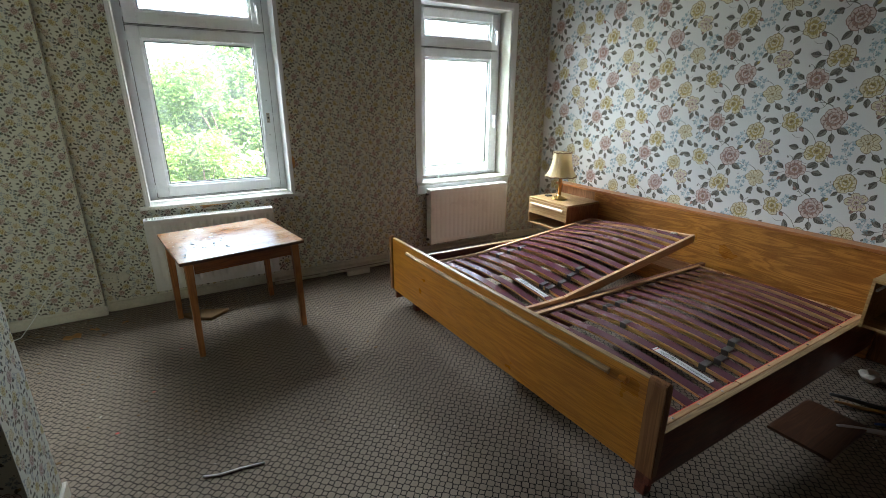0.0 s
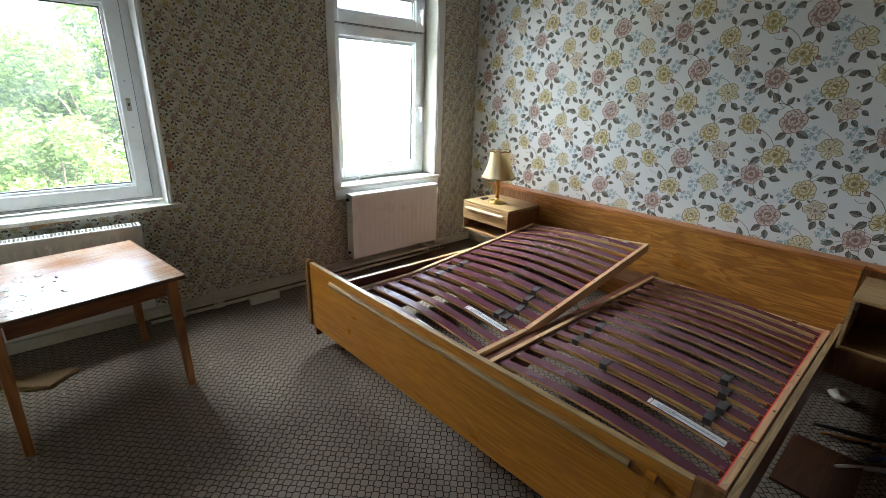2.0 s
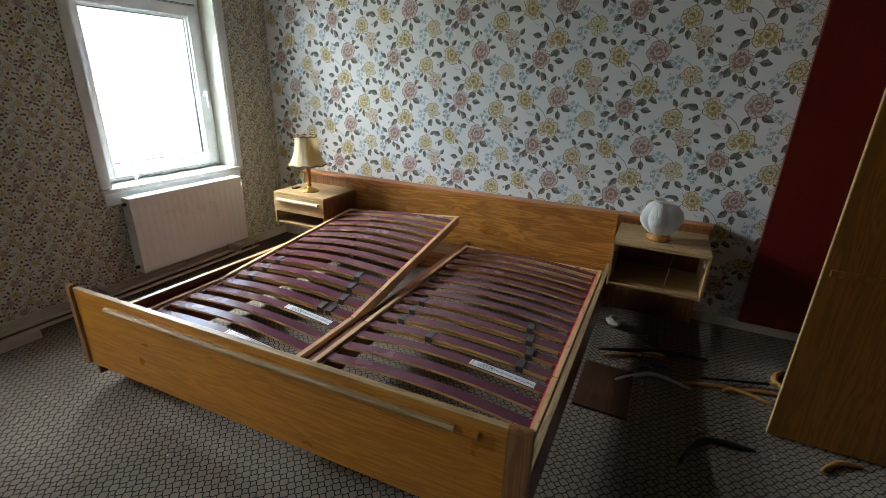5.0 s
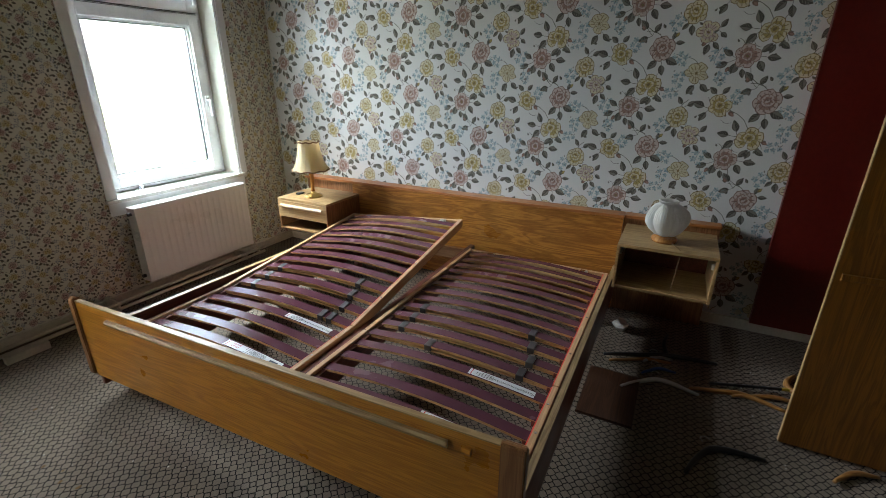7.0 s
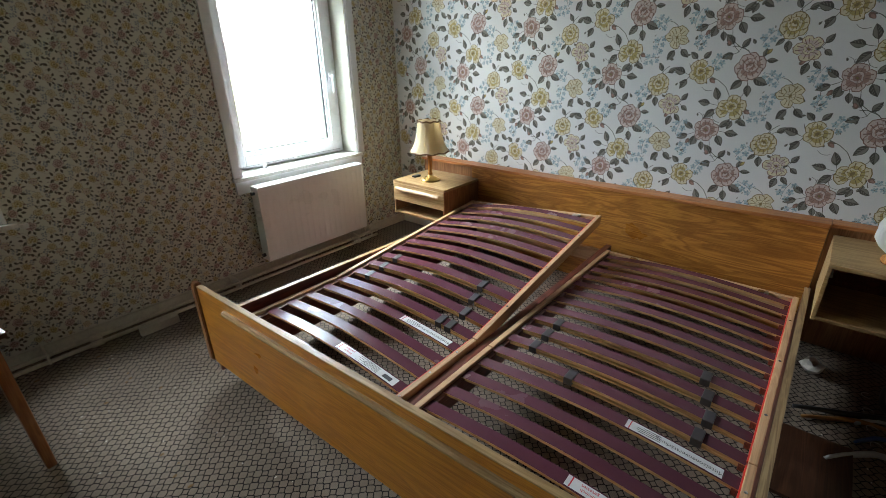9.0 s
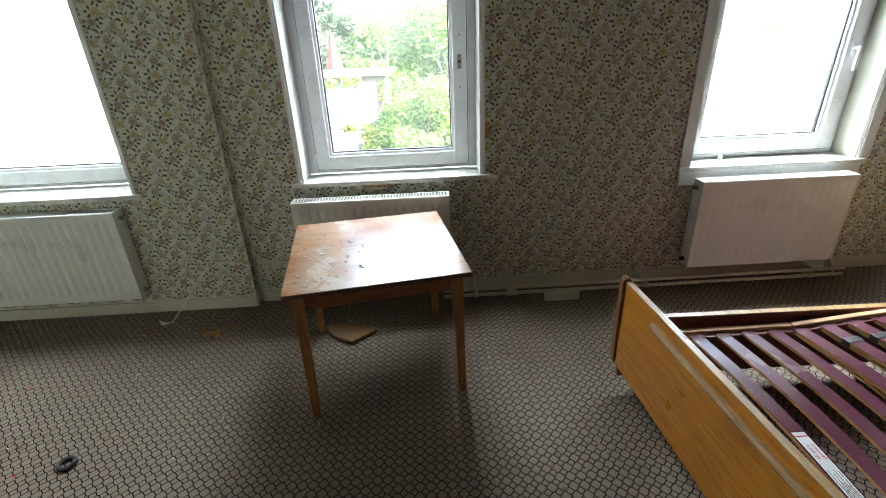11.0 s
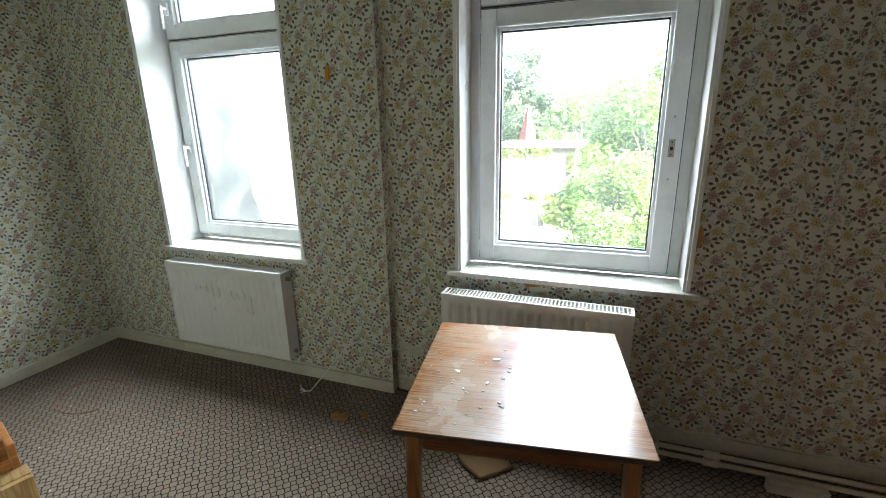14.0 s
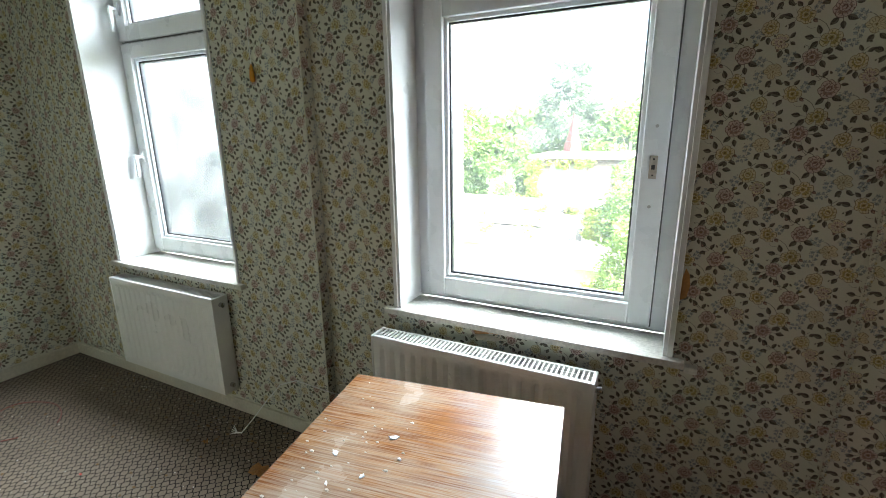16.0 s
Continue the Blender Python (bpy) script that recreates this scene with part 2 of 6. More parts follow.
def glass_material(name, haze=0.0):
    m = bpy.data.materials.new(name)
    m.use_nodes = True
    n, l = m.node_tree.nodes, m.node_tree.links
    n.remove(n["Principled BSDF"])
    tr = n.new("ShaderNodeBsdfTransparent")
    tr.inputs["Color"].default_value = (0.97, 0.985, 0.98, 1)
    gl = n.new("ShaderNodeBsdfGlossy")
    gl.inputs["Roughness"].default_value = 0.02
    fr = n.new("ShaderNodeFresnel")
    fr.inputs["IOR"].default_value = 1.45
    mx = n.new("ShaderNodeMixShader")
    l.new(fr.outputs[0], mx.inputs[0])
    l.new(tr.outputs[0], mx.inputs[1])
    l.new(gl.outputs[0], mx.inputs[2])
    last = mx.outputs[0]
    # Translucent veil: film on the grimy pane, mimicked outdoor glare in the clear ones.
    if haze:
        df = n.new("ShaderNodeBsdfTranslucent")
        df.inputs["Color"].default_value = (0.8, 0.83, 0.84, 1)
        nz = n.new("ShaderNodeTexNoise")
        nz.inputs["Scale"].default_value = 5.0
        nz.inputs["Detail"].default_value = 6
        co = n.new("ShaderNodeTexCoord")
        l.new(co.outputs["Object"], nz.inputs["Vector"])
        mr = n.new("ShaderNodeMapRange")
        mr.inputs["From Min"].default_value = 0.35
        mr.inputs["From Max"].default_value = 0.75
        mr.inputs["To Min"].default_value = haze * 0.4
        mr.inputs["To Max"].default_value = haze
        l.new(nz.outputs["Fac"], mr.inputs["Value"])
        m2 = n.new("ShaderNodeMixShader")
        l.new(mr.outputs["Result"], m2.inputs[0])
        l.new(last, m2.inputs[1])
        l.new(df.outputs[0], m2.inputs[2])
        last = m2.outputs[0]
    l.new(last, n["Material Output"].inputs["Surface"])
    return m


M_CARPET = carpet_material()
M_PAPER_ROSE = material("rose_wallpaper_ground", (0.74, 0.74, 0.73), 0.75, vary=0.05, scale=2.0, fine=260, bump=0.25)
M_PAPER_SMALL = material("small_floral_wallpaper_ground", (0.645, 0.64, 0.545), 0.75, vary=0.05, scale=1.5, fine=260, bump=0.25)
# Ceiling stays out of view; darkened so less light bounces onto the upper walls.
M_CEIL_DARK = material("ceiling_plaster_darkened", (0.26, 0.245, 0.215), 0.9, vary=0.05, bump=0.2)
# Dark brown for walls out of view, so they return little light.
M_UNSEEN_DARK = material("unseen_wall_darkened", (0.12, 0.09, 0.06), 0.9, vary=0.1, bump=0.2)
M_WHITE = material("white_gloss_paint", (0.78, 0.79, 0.79), 0.35, vary=0.02, scale=5, fine=60, bump=0.05)
M_PVC = material("white_pvc", (0.86, 0.89, 0.92), 0.3, vary=0.012, scale=6, fine=40, bump=0.02)
M_DUSTYSILL = material("dusty_white_sill", (0.62, 0.61, 0.56), 0.5, vary=0.22, scale=12, fine=90, bump=0.15)
M_BASEBOARD = material("cream_baseboard_paint", (0.60, 0.57, 0.47), 0.5, vary=0.12, scale=6, fine=60, bump=0.1)
M_RADIATOR = material("white_radiator_enamel", (0.76, 0.76, 0.74), 0.32, vary=0.02, scale=4, fine=70, bump=0.03)
M_PIPE = material("cream_painted_pipe", (0.58, 0.54, 0.43), 0.45, vary=0.15, scale=14, fine=90, bump=0.15)
M_SEAL = material("black_rubber_seal", (0.02, 0.022, 0.025), 0.5, vary=0.1, bump=0.0)
# Grey that draws the shadow lines round the sashes.
M_JOINT_SHADE = material("grey_joint_shade", (0.16, 0.17, 0.18), 0.6, vary=0.15)
M_GLASS = glass_material("window_glass", 0.03)
M_GLASS_DIRTY = glass_material("dirty_window_glass", 0.07)
M_OAK_Y = wood("oak_veneer_foot", (0.63, 0.26, 0.030), (0.42, 0.145, 0.013), 0.35, (0, 1, 0), coat=0.15, band=0.14)
M_OAK_HEAD = wood("oak_veneer_head", (0.54, 0.235, 0.045), (0.29, 0.105, 0.018), 0.36, (0, 1, 0), ring=9.0, coat=0.1)
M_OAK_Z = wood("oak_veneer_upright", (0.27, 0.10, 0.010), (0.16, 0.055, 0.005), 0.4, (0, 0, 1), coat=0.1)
M_OAK_PALE = wood("pale_oak_veneer", (0.46, 0.30, 0.135), (0.31, 0.185, 0.075), 0.45, (0, 1, 0), coat=0.05)
M_EDGE = wood("orange_edge_strip", (0.55, 0.22, 0.07), (0.38, 0.13, 0.035), 0.38, (0, 1, 0), coat=0.1)
M_POST = wood("brown_bed_post", (0.33, 0.15, 0.06), (0.21, 0.085, 0.03), 0.35, (0, 0, 1), coat=0.2)
M_MAHOG = wood("red_brown_rail", (0.20, 0.05, 0.028), (0.11, 0.025, 0.015), 0.4, (1, 0, 0), coat=0.1)
M_BEECH = wood("beech_frame", (0.60, 0.37, 0.20), (0.46, 0.26, 0.13), 0.45, (1, 0, 0))
M_BEECH_Y = wood("beech_frame_cross", (0.60, 0.37, 0.20), (0.46, 0.26, 0.13), 0.45, (0, 1, 0))
M_SLATTOP = material("purple_brown_slat_foil", (0.105, 0.034, 0.050), 0.22, vary=0.05, scale=4, fine=120, bump=0.08)
M_SLATEDGE = wood("slat_ply_edge", (0.66, 0.40, 0.17), (0.48, 0.26, 0.10), 0.5, (0, 1, 0))
M_WORN_EDGE = wood("worn_grey_edge", (0.36, 0.24, 0.12), (0.19, 0.115, 0.055), 0.5, (1, 0, 0))
M_RED = material("red_plastic_strip", (0.62, 0.035, 0.02), 0.35, vary=0.08)
M_CLIP = material("dark_grey_plastic_clip", (0.045, 0.04, 0.042), 0.4, vary=0.1)
M_REDPANEL = material("dark_red_panel", (0.14, 0.010, 0.006), 0.4, vary=0.15, scale=3, fine=40)
M_TABLETOP = wood("worn_table_veneer", (0.34, 0.14, 0.038), (0.20, 0.07, 0.02), 0.22, (1, 0, 0), coat=0.0, wear=(0.42, 0.34, 0.27), wear_amount=0.6)
M_TABLEEDGE = wood("dark_table_edge", (0.13, 0.06, 0.028), (0.08, 0.035, 0.018), 0.45, (1, 0, 0))
M_TABLELEG = wood("orange_table_leg", (0.40, 0.16, 0.05), (0.27, 0.095, 0.028), 0.38, (0, 0, 1), coat=0.2)
M_APRON = wood("table_apron", (0.30, 0.11, 0.035), (0.18, 0.06, 0.02), 0.42, (1, 0, 0))
M_STEEL = material("bright_steel", (0.55, 0.55, 0.55), 0.3, metal=1.0, vary=0.06)
M_ZINC = material("dull_zinc_plate", (0.46, 0.42, 0.36), 0.45, metal=0.2, vary=0.15)
M_BRASS = material("old_brass", (0.62, 0.42, 0.16), 0.3, metal=1.0, vary=0.12)
M_LAMPWOOD = wood("turned_lamp_wood", (0.50, 0.23, 0.06), (0.34, 0.13, 0.03), 0.25, (0, 0, 1), coat=0.5)


def cloth_material(name, col, trans):
    m = material(name, col, 0.85, vary=0.06, scale=10, fine=300, bump=0.2)
    n, l = m.node_tree.nodes, m.node_tree.links
    p = n["Principled BSDF"]
    t = n.new("ShaderNodeBsdfTranslucent")
    t.inputs["Color"].default_value = (*col, 1)
    mx = n.new("ShaderNodeMixShader")
    mx.inputs[0].default_value = trans
    l.new(p.outputs[0], mx.inputs[1])
    l.new(t.outputs[0], mx.inputs[2])
    l.new(mx.outputs[0], n["Material Output"].inputs["Surface"])
    return m


M_SHADE = cloth_material("cream_lampshade_cloth", (0.80, 0.70, 0.48), 0.5)
M_SHADE_WHITE = cloth_material("white_pleated_cloth", (0.74, 0.73, 0.70), 0.3)
M_BRAID = material("brown_braid", (0.18, 0.10, 0.045), 0.8, vary=0.2, fine=200)

# ---------------------------------------------------------------- the shell of the room
X_LEFT, X_ROSE = -2.33, 4.385
Y_STEP, Y_WIN, Y_OUT = 4.60, 4.66, 5.02
X_STEP = 0.03
CEIL = 2.85
WIN_TOP = 2.46
OPENINGS = [(-1.58, -0.52), (0.43, 1.51), (2.77, 3.845)]
SILL_Z = 0.765


def structure(name, bm, mat, label=""):
    ob = link_mesh(name, bm, mat)
    return tagged(ob, label, "", "", "structure")


bm = bmesh.new()
box(bm, X_LEFT - 0.3, X_ROSE + 0.3, -1.6, 5.0, -0.12, 0.0)
floor = structure("floor", bm, M_CARPET, "beige and brown small-patterned carpet, littered with crumbs")
floor["category"] = "floor"

bm = bmesh.new()
box(bm, X_LEFT - 0.3, X_ROSE + 0.3, -1.6, 5.1, CEIL, CEIL + 0.15)
tagged(structure("ceiling", bm, M_CEIL_DARK, "unseen plaster ceiling, coloured dark to cut bounced light"), "", "ceiling")


def window_wall(name, x0, x1, yf, holes, label):
    bm = bmesh.new()
    xs = [x0]
    for a, b in holes:
        box(bm, a, b, yf, Y_OUT, 0.0, SILL_Z)
        box(bm, a, b, yf, Y_OUT, WIN_TOP, CEIL)
        box(bm, xs[-1], a, yf, Y_OUT, 0.0, CEIL)
        xs.append(b)
    box(bm, xs[-1], x1, yf, Y_OUT, 0.0, CEIL)
    ob = structure(name, bm, M_PAPER_SMALL, label)
    return tagged(ob, "", "wall")


wall_nw = window_wall("wall_north_west", X_LEFT - 0.3, X_STEP, Y_STEP, OPENINGS[:1], "window wall papered with small brown flowers on cream")
wall_ne = window_wall("wall_north_east", X_STEP, X_ROSE + 0.3, Y_WIN, OPENINGS[1:], "window wall papered with small brown flowers on cream")

bm = bmesh.new()
box(bm, X_LEFT - 0.3, X_LEFT, 2.64, Y_STEP, 0.0, CEIL)
wall_west = tagged(structure("wall_west", bm, M_PAPER_SMALL, "side wall papered with small brown flowers on cream"), "", "wall")
bm = bmesh.new()
box(bm, X_ROSE, X_ROSE + 0.3, -1.6, Y_WIN, 0.0, CEIL)
wall_east = tagged(structure("wall_east", bm, M_PAPER_ROSE, "wall papered with large roses on white"), "", "wall")
PART_X, PART_Y0, PART_Y1 = 0.05, 2.33, 2.64
bm = bmesh.new()
box(bm, X_LEFT - 0.3, PART_X, PART_Y0, PART_Y1, 0.0, CEIL)
wall_part = tagged(structure("wall_partition", bm, M_PAPER_SMALL, "papered partition wall that ends beside the doorway"), "", "wall")
# Rear and hall walls, added unseen; their dark colour deepens the room's shade.
bm = bmesh.new()
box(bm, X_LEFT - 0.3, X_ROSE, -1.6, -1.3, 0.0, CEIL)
tagged(structure("wall_south", bm, M_UNSEEN_DARK, "unseen plain rear wall, coloured dark brown to cut bounced light"), "", "wall")
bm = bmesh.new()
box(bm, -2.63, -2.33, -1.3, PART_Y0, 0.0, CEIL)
tagged(structure("wall_hall", bm, M_UNSEEN_DARK, "unseen wall beside the entrance, coloured dark to cut bounced light"), "", "wall")


def baseboard(name, x0, x1, y0, y1, h=0.075):
    bm = bmesh.new()
    box(bm, x0, x1, y0, y1, 0.0, h, 0.006)
    return tagged(structure(name, bm, M_BASEBOARD, "cream painted wooden baseboard, chipped"), "", "baseboard")


baseboard("baseboard", X_LEFT + 0.002, X_STEP + 0.012, Y_STEP - 0.018, Y_STEP)
baseboard("baseboard", X_STEP + 0.014, X_ROSE - 0.002, Y_WIN - 0.018, Y_WIN)
baseboard("baseboard", X_LEFT, X_LEFT + 0.018, PART_Y1 + 0.02, Y_STEP - 0.02)
baseboard("baseboard", X_ROSE - 0.018, X_ROSE, -1.28, Y_WIN - 0.02)
baseboard("baseboard", PART_X, PART_X + 0.016, PART_Y0 - 0.016, PART_Y1 + 0.016)
baseboard("baseboard", X_LEFT + 0.02, PART_X, PART_Y1, PART_Y1 + 0.016)


# ---------------------------------------------------------------- windows
def window(name, x0, x1, yf, handle_side, label, pane_mat, sx0, sx1, handle=True):
    yg = 4.86
    w = thing(name, pose(0, 0, 0), label, "window", "", "structure")
    bm = bmesh.new()
    ring_frame(bm, x0, x1, SILL_Z + 0.028, WIN_TOP, 0.075, yg - 0.015, yg + 0.06)
    box(bm, x0 + 0.07, x1 - 0.07, yg - 0.014, yg + 0.059, 2.04, 2.12, 0.004)
    part("window_frame", bm, M_PVC, w)
    for z0, z1, big in ((SILL_Z + 0.055, 2.073, True), (2.087, WIN_TOP - 0.03, False)):
        bm = bmesh.new()
        ring_frame(bm, sx0, sx1, z0, z1, 0.082, yg - 0.042, yg + 0.03, 0.006)
        sash = part("sash", bm, M_PVC, w)
        # Thin dark ring standing in for the shadow at the sash's outer edge.
        bm = bmesh.new()
        ring_frame(bm, sx0 - 0.005, sx1 + 0.005, z0 - 0.005, z1 + 0.005, 0.007, yg - 0.024, yg - 0.0155, 0.0)
        part("joint_shade_line", bm, M_JOINT_SHADE, sash, "thin grey ring that draws the shadow line of the sash joint")
        bm = bmesh.new()
        ring_frame(bm, sx0 + 0.080, sx1 - 0.080, z0 + 0.080, z1 - 0.080, 0.018, yg - 0.022, yg + 0.02, 0.003)
        part("glazing_bead", bm, M_PVC, sash)
        bm = bmesh.new()
        ring_frame(bm, sx0 + 0.097, sx1 - 0.097, z0 + 0.097, z1 - 0.097, 0.008, yg - 0.006, yg + 0.016, 0.0)
        part("seal", bm, M_SEAL, sash)
        bm = bmesh.new()
        box(bm, sx0 + 0.10, sx1 - 0.10, yg + 0.002, yg + 0.008, z0 + 0.10, z1 - 0.10)
        pane = part("pane", bm, pane_mat, sash)
        pane.visible_shadow = False
        hx = sx1 - 0.042 if handle_side > 0 else sx0 + 0.042
        hz = 1.42 if big else 0.5 * (z0 + z1)
        if handle or not big:
            bm = bmesh.new()
            box(bm, hx - 0.014, hx + 0.014, yg - 0.054, yg - 0.041, hz - 0.035, hz + 0.035, 0.004)
            box(bm, hx - 0.009, hx + 0.009, yg - 0.085, yg - 0.05, hz - 0.009, hz + 0.009, 0.003)
            box(bm, hx - 0.01, hx + 0.01, yg - 0.098, yg - 0.08, hz - 0.125, hz + 0.012, 0.006)
            part("handle", bm, M_PVC, sash, "white window handle")
        else:
            bm = bmesh.new()
            box(bm, hx - 0.013, hx + 0.013, yg - 0.047, yg - 0.041, hz - 0.04, hz + 0.04, 0.002)
            plate = part("lock_plate", bm, M_ZINC, sash, "bare metal plate where the handle is missing")
            bm = bmesh.new()
            box(bm, hx - 0.006, hx + 0.006, yg - 0.0485, yg - 0.046, hz - 0.008, hz + 0.008, 0.001)
            for s in (-0.028, 0.028):
                box(bm, hx - 0.003, hx + 0.003, yg - 0.0485, yg - 0.046, hz + s - 0.003, hz + s + 0.003, 0.001)
            part("screw_hole", bm, M_SEAL, plate)
            for s in (-0.14, 0.14):
                bm = bmesh.new()
                lathe(bm, [(0.0005, 0), (0.006, 0), (0.006, 0.004), (0.0005, 0.004)], 10, pose(hx, yg - 0.0415, hz + s, 90))
                part("screw_cap", bm, M_STEEL, sash)
        for hz2 in (z0 + 0.07, z1 - 0.07):
            hx2 = sx0 - 0.004 if handle_side > 0 else sx1 + 0.004
            bm = bmesh.new()
            box(bm, hx2 - 0.009, hx2 + 0.009, yg - 0.036, yg - 0.012, hz2 - 0.03, hz2 + 0.03, 0.004)
            part("hinge", bm, M_PVC, sash)
    # white lining of the reveal, its casing edge and the sill board
    bm = bmesh.new()
    box(bm, x0 - 0.001, x0 + 0.012, yf - 0.006, yg - 0.016, SILL_Z + 0.026, WIN_TOP)
    box(bm, x1 - 0.012, x1 + 0.001, yf - 0.006, yg - 0.016, SILL_Z + 0.026, WIN_TOP)
    box(bm, x0 + 0.012, x1 - 0.012, yf - 0.006, yg - 0.016, WIN_TOP - 0.012, WIN_TOP + 0.001)
    part("window_lining", bm, M_WHITE, w)
    return w


def sill_board(x0, x1, yf, w, thick=0.026):
    bm = bmesh.new()
    box(bm, x0, x1, yf - 0.035, yf - 0.002, SILL_Z, SILL_Z + thick, 0.004)
    box(bm, x0 + 0.05, x1 - 0.05, yf - 0.012, 4.846, SILL_Z + 0.0006, SILL_Z + thick - 0.0006)
    part("window_sill", bm, M_DUSTYSILL, w, "white painted sill with dust along its back")


def casing(x0, x1, yf, w, wide, proud):
    for a, b in ((x0 - wide, x0), (x1, x1 + wide)):
        bm = bmesh.new()
        box(bm, a, b, yf - proud, yf - 0.001, SILL_Z + 0.027, WIN_TOP + wide, 0.003)
        part("casing", bm, M_WHITE, w)
    bm = bmesh.new()
    box(bm, x0, x1, yf - proud, yf - 0.001, WIN_TOP, WIN_TOP + wide, 0.003)
    part("casing", bm, M_WHITE, w)


w1 = window("window_1", *OPENINGS[0], Y_STEP, -1, "white plastic casement window with grimy glass and a white handle", M_GLASS_DIRTY, -1.565, -0.60)
sill_board(-1.63, -0.47, Y_STEP, w1)
casing(*OPENINGS[0], Y_STEP, w1, 0.012, 0.012)
w2 = window("window_2", *OPENINGS[1], Y_WIN, 1, "white plastic casement window, handle missing, garden behind", M_GLASS, 0.498, 1.444, handle=False)
sill_board(0.37, 1.565, Y_WIN, w2)
casing(*OPENINGS[1], Y_WIN, w2, 0.018, 0.014)
part("sill_end", B(1.567, 1.605, Y_WIN - 0.033, Y_WIN - 0.002, SILL_Z - 0.012, SILL_Z + 0.012, 0.004), M_DUSTYSILL, w2, "broken-off end of the sill")
w3 = window("window_3", *OPENINGS[2], Y_WIN, 1, "white plastic casement window with a white handle and wooden apron", M_GLASS, 2.823, 3.787)
sill_board(2.70, 3.875, Y_WIN, w3)
casing(*OPENINGS[2], Y_WIN, w3, 0.06, 0.014)
bm = bmesh.new()
box(bm, 2.715, 3.862, Y_WIN - 0.022, Y_WIN, 0.675, SILL_Z - 0.001, 0.003)
part("apron", bm, M_WHITE, w3, "white board under the sill")
w3.location = (0.018, 0.0, -0.02)


# ---------------------------------------------------------------- radiators and pipes
def radiator(x0, x1, label, valve, rib=0.011):
    z0, z1, y0, y1 = 0.15, 0.715, 4.50, 4.60
    r = thing("radiator", pose(x0, y0, z0), label, "radiator", "panel radiators under the windows")
    L, H = x1 - x0, z1 - z0
    bm = bmesh.new()
    n = max(8, int(L / 0.05))
    cols = n * 6
    grid = []
    zs = [0.0, 0.035, 0.05, 0.065, H - 0.065, H - 0.05, H - 0.035, H - 0.02]
    for iz, z in enumerate(zs):
        row = []
        for i in range(cols + 1):
            x = L * i / cols
            ph = (i % 6) / 6.0
            d = 0.0
            if 0.03 < x < L - 0.03 and 2 <= iz <= 5:
                d = rib * (0.5 + 0.5 * math.cos(2 * math.pi * ph)) ** 2
                if iz in (2, 5):
                    d *= 0.4
            row.append(bm.verts.new((x, d, z)))
        grid.append(row)
    for a, b in zip(grid, grid[1:]):
        for i in range(cols):
            bm.faces.new((a[i], a[i + 1], b[i + 1], b[i]))
    panel = part("front_panel", bm, M_RADIATOR, r)
    bm = bmesh.new()
    box(bm, 0, L, 0.014, 0.022, 0.01, H - 0.02)
    box(bm, 0.0, L, 0.075, 0.083, 0.01, H - 0.02)
    part("back_panel", bm, M_RADIATOR, r)
    for x in (-0.006, L - 0.002):
        bm = bmesh.new()
        box(bm, x, x + 0.008, -0.004, 0.092, 0.0, H, 0.003)
        part("side_panel", bm, M_RADIATOR, r)
    bm = bmesh.new()
    box(bm, 0.002, L - 0.002, -0.004, 0.012, H - 0.024, H, 0.004)
    box(bm, 0.002, L - 0.002, 0.078, 0.092, H - 0.024, H, 0.004)
    k = int(L / 0.018)
    for i in range(k + 1):
        x = 0.004 + (L - 0.012) * i / k
        box(bm, x, x + 0.006, 0.011, 0.079, H - 0.006, H - 0.001)
    part("top_grille", bm, M_RADIATOR, r, "slotted white grille")
    xv = L + 0.004 if valve > 0 else -0.008
    for zv in (0.045, H - 0.045):
        bm = bmesh.new()
        lathe(bm, [(0.0005, 0), (0.013, 0), (0.013, 0.022), (0.0005, 0.022)], 12, pose(xv, 0.045, zv, 0, 90 * valve, 0))
        part("valve", bm, M_SEAL if valve < 0 else M_STEEL, r)
    for x in (0.15, L - 0.15):
        bm = bmesh.new()
        box(bm, x, x + 0.03, 0.083, Y_STEP - y0 + 0.001 if x0 < 0 else Y_WIN - y0 + 0.001, 0.08, H - 0.08)
        part("wall_bracket", bm, M_RADIATOR, r)
    return r


radiator(-1.54, -0.625, "white ribbed panel radiator under the grimy window", 1)
radiator(0.39, 1.295, "white ribbed panel radiator behind the wooden table", 1)
radiator(2.812, 3.752, "white ribbed panel radiator beside the bed", -1, 0.004)

# ---------------------------------------------------------------- the table
TABLE = pose(0.9015, 3.9715, 0.0, 0, 0, 8.8)
TW, TD, TZ = 0.766, 0.778, 0.655
table = thing("table", TABLE, "small wooden table with a scuffed, peeling veneer top", "table")
bm = B(-TW / 2, TW / 2, -TD / 2, TD / 2, TZ - 0.005, TZ, 0.0015)
part("tabletop", bm, M_TABLETOP, table, "glossy worn veneer, flaked along the edges")
bm = B(-TW / 2 + 0.001, TW / 2 - 0.001, -TD / 2 + 0.001, TD / 2 - 0.001, TZ - 0.022, TZ - 0.0052, 0.002)
part("edge_band", bm, M_TABLEEDGE, table, "dark edge band")
for a, b, c, d in ((-0.30, 0.30, -0.335, -0.317), (-0.30, 0.30, 0.317, 0.335), (-0.335, -0.317, -0.30, 0.30), (0.317, 0.335, -0.30, 0.30)):
    part("apron", B(a, b, c, d, TZ - 0.105, TZ - 0.0225, 0.002), M_APRON, table)
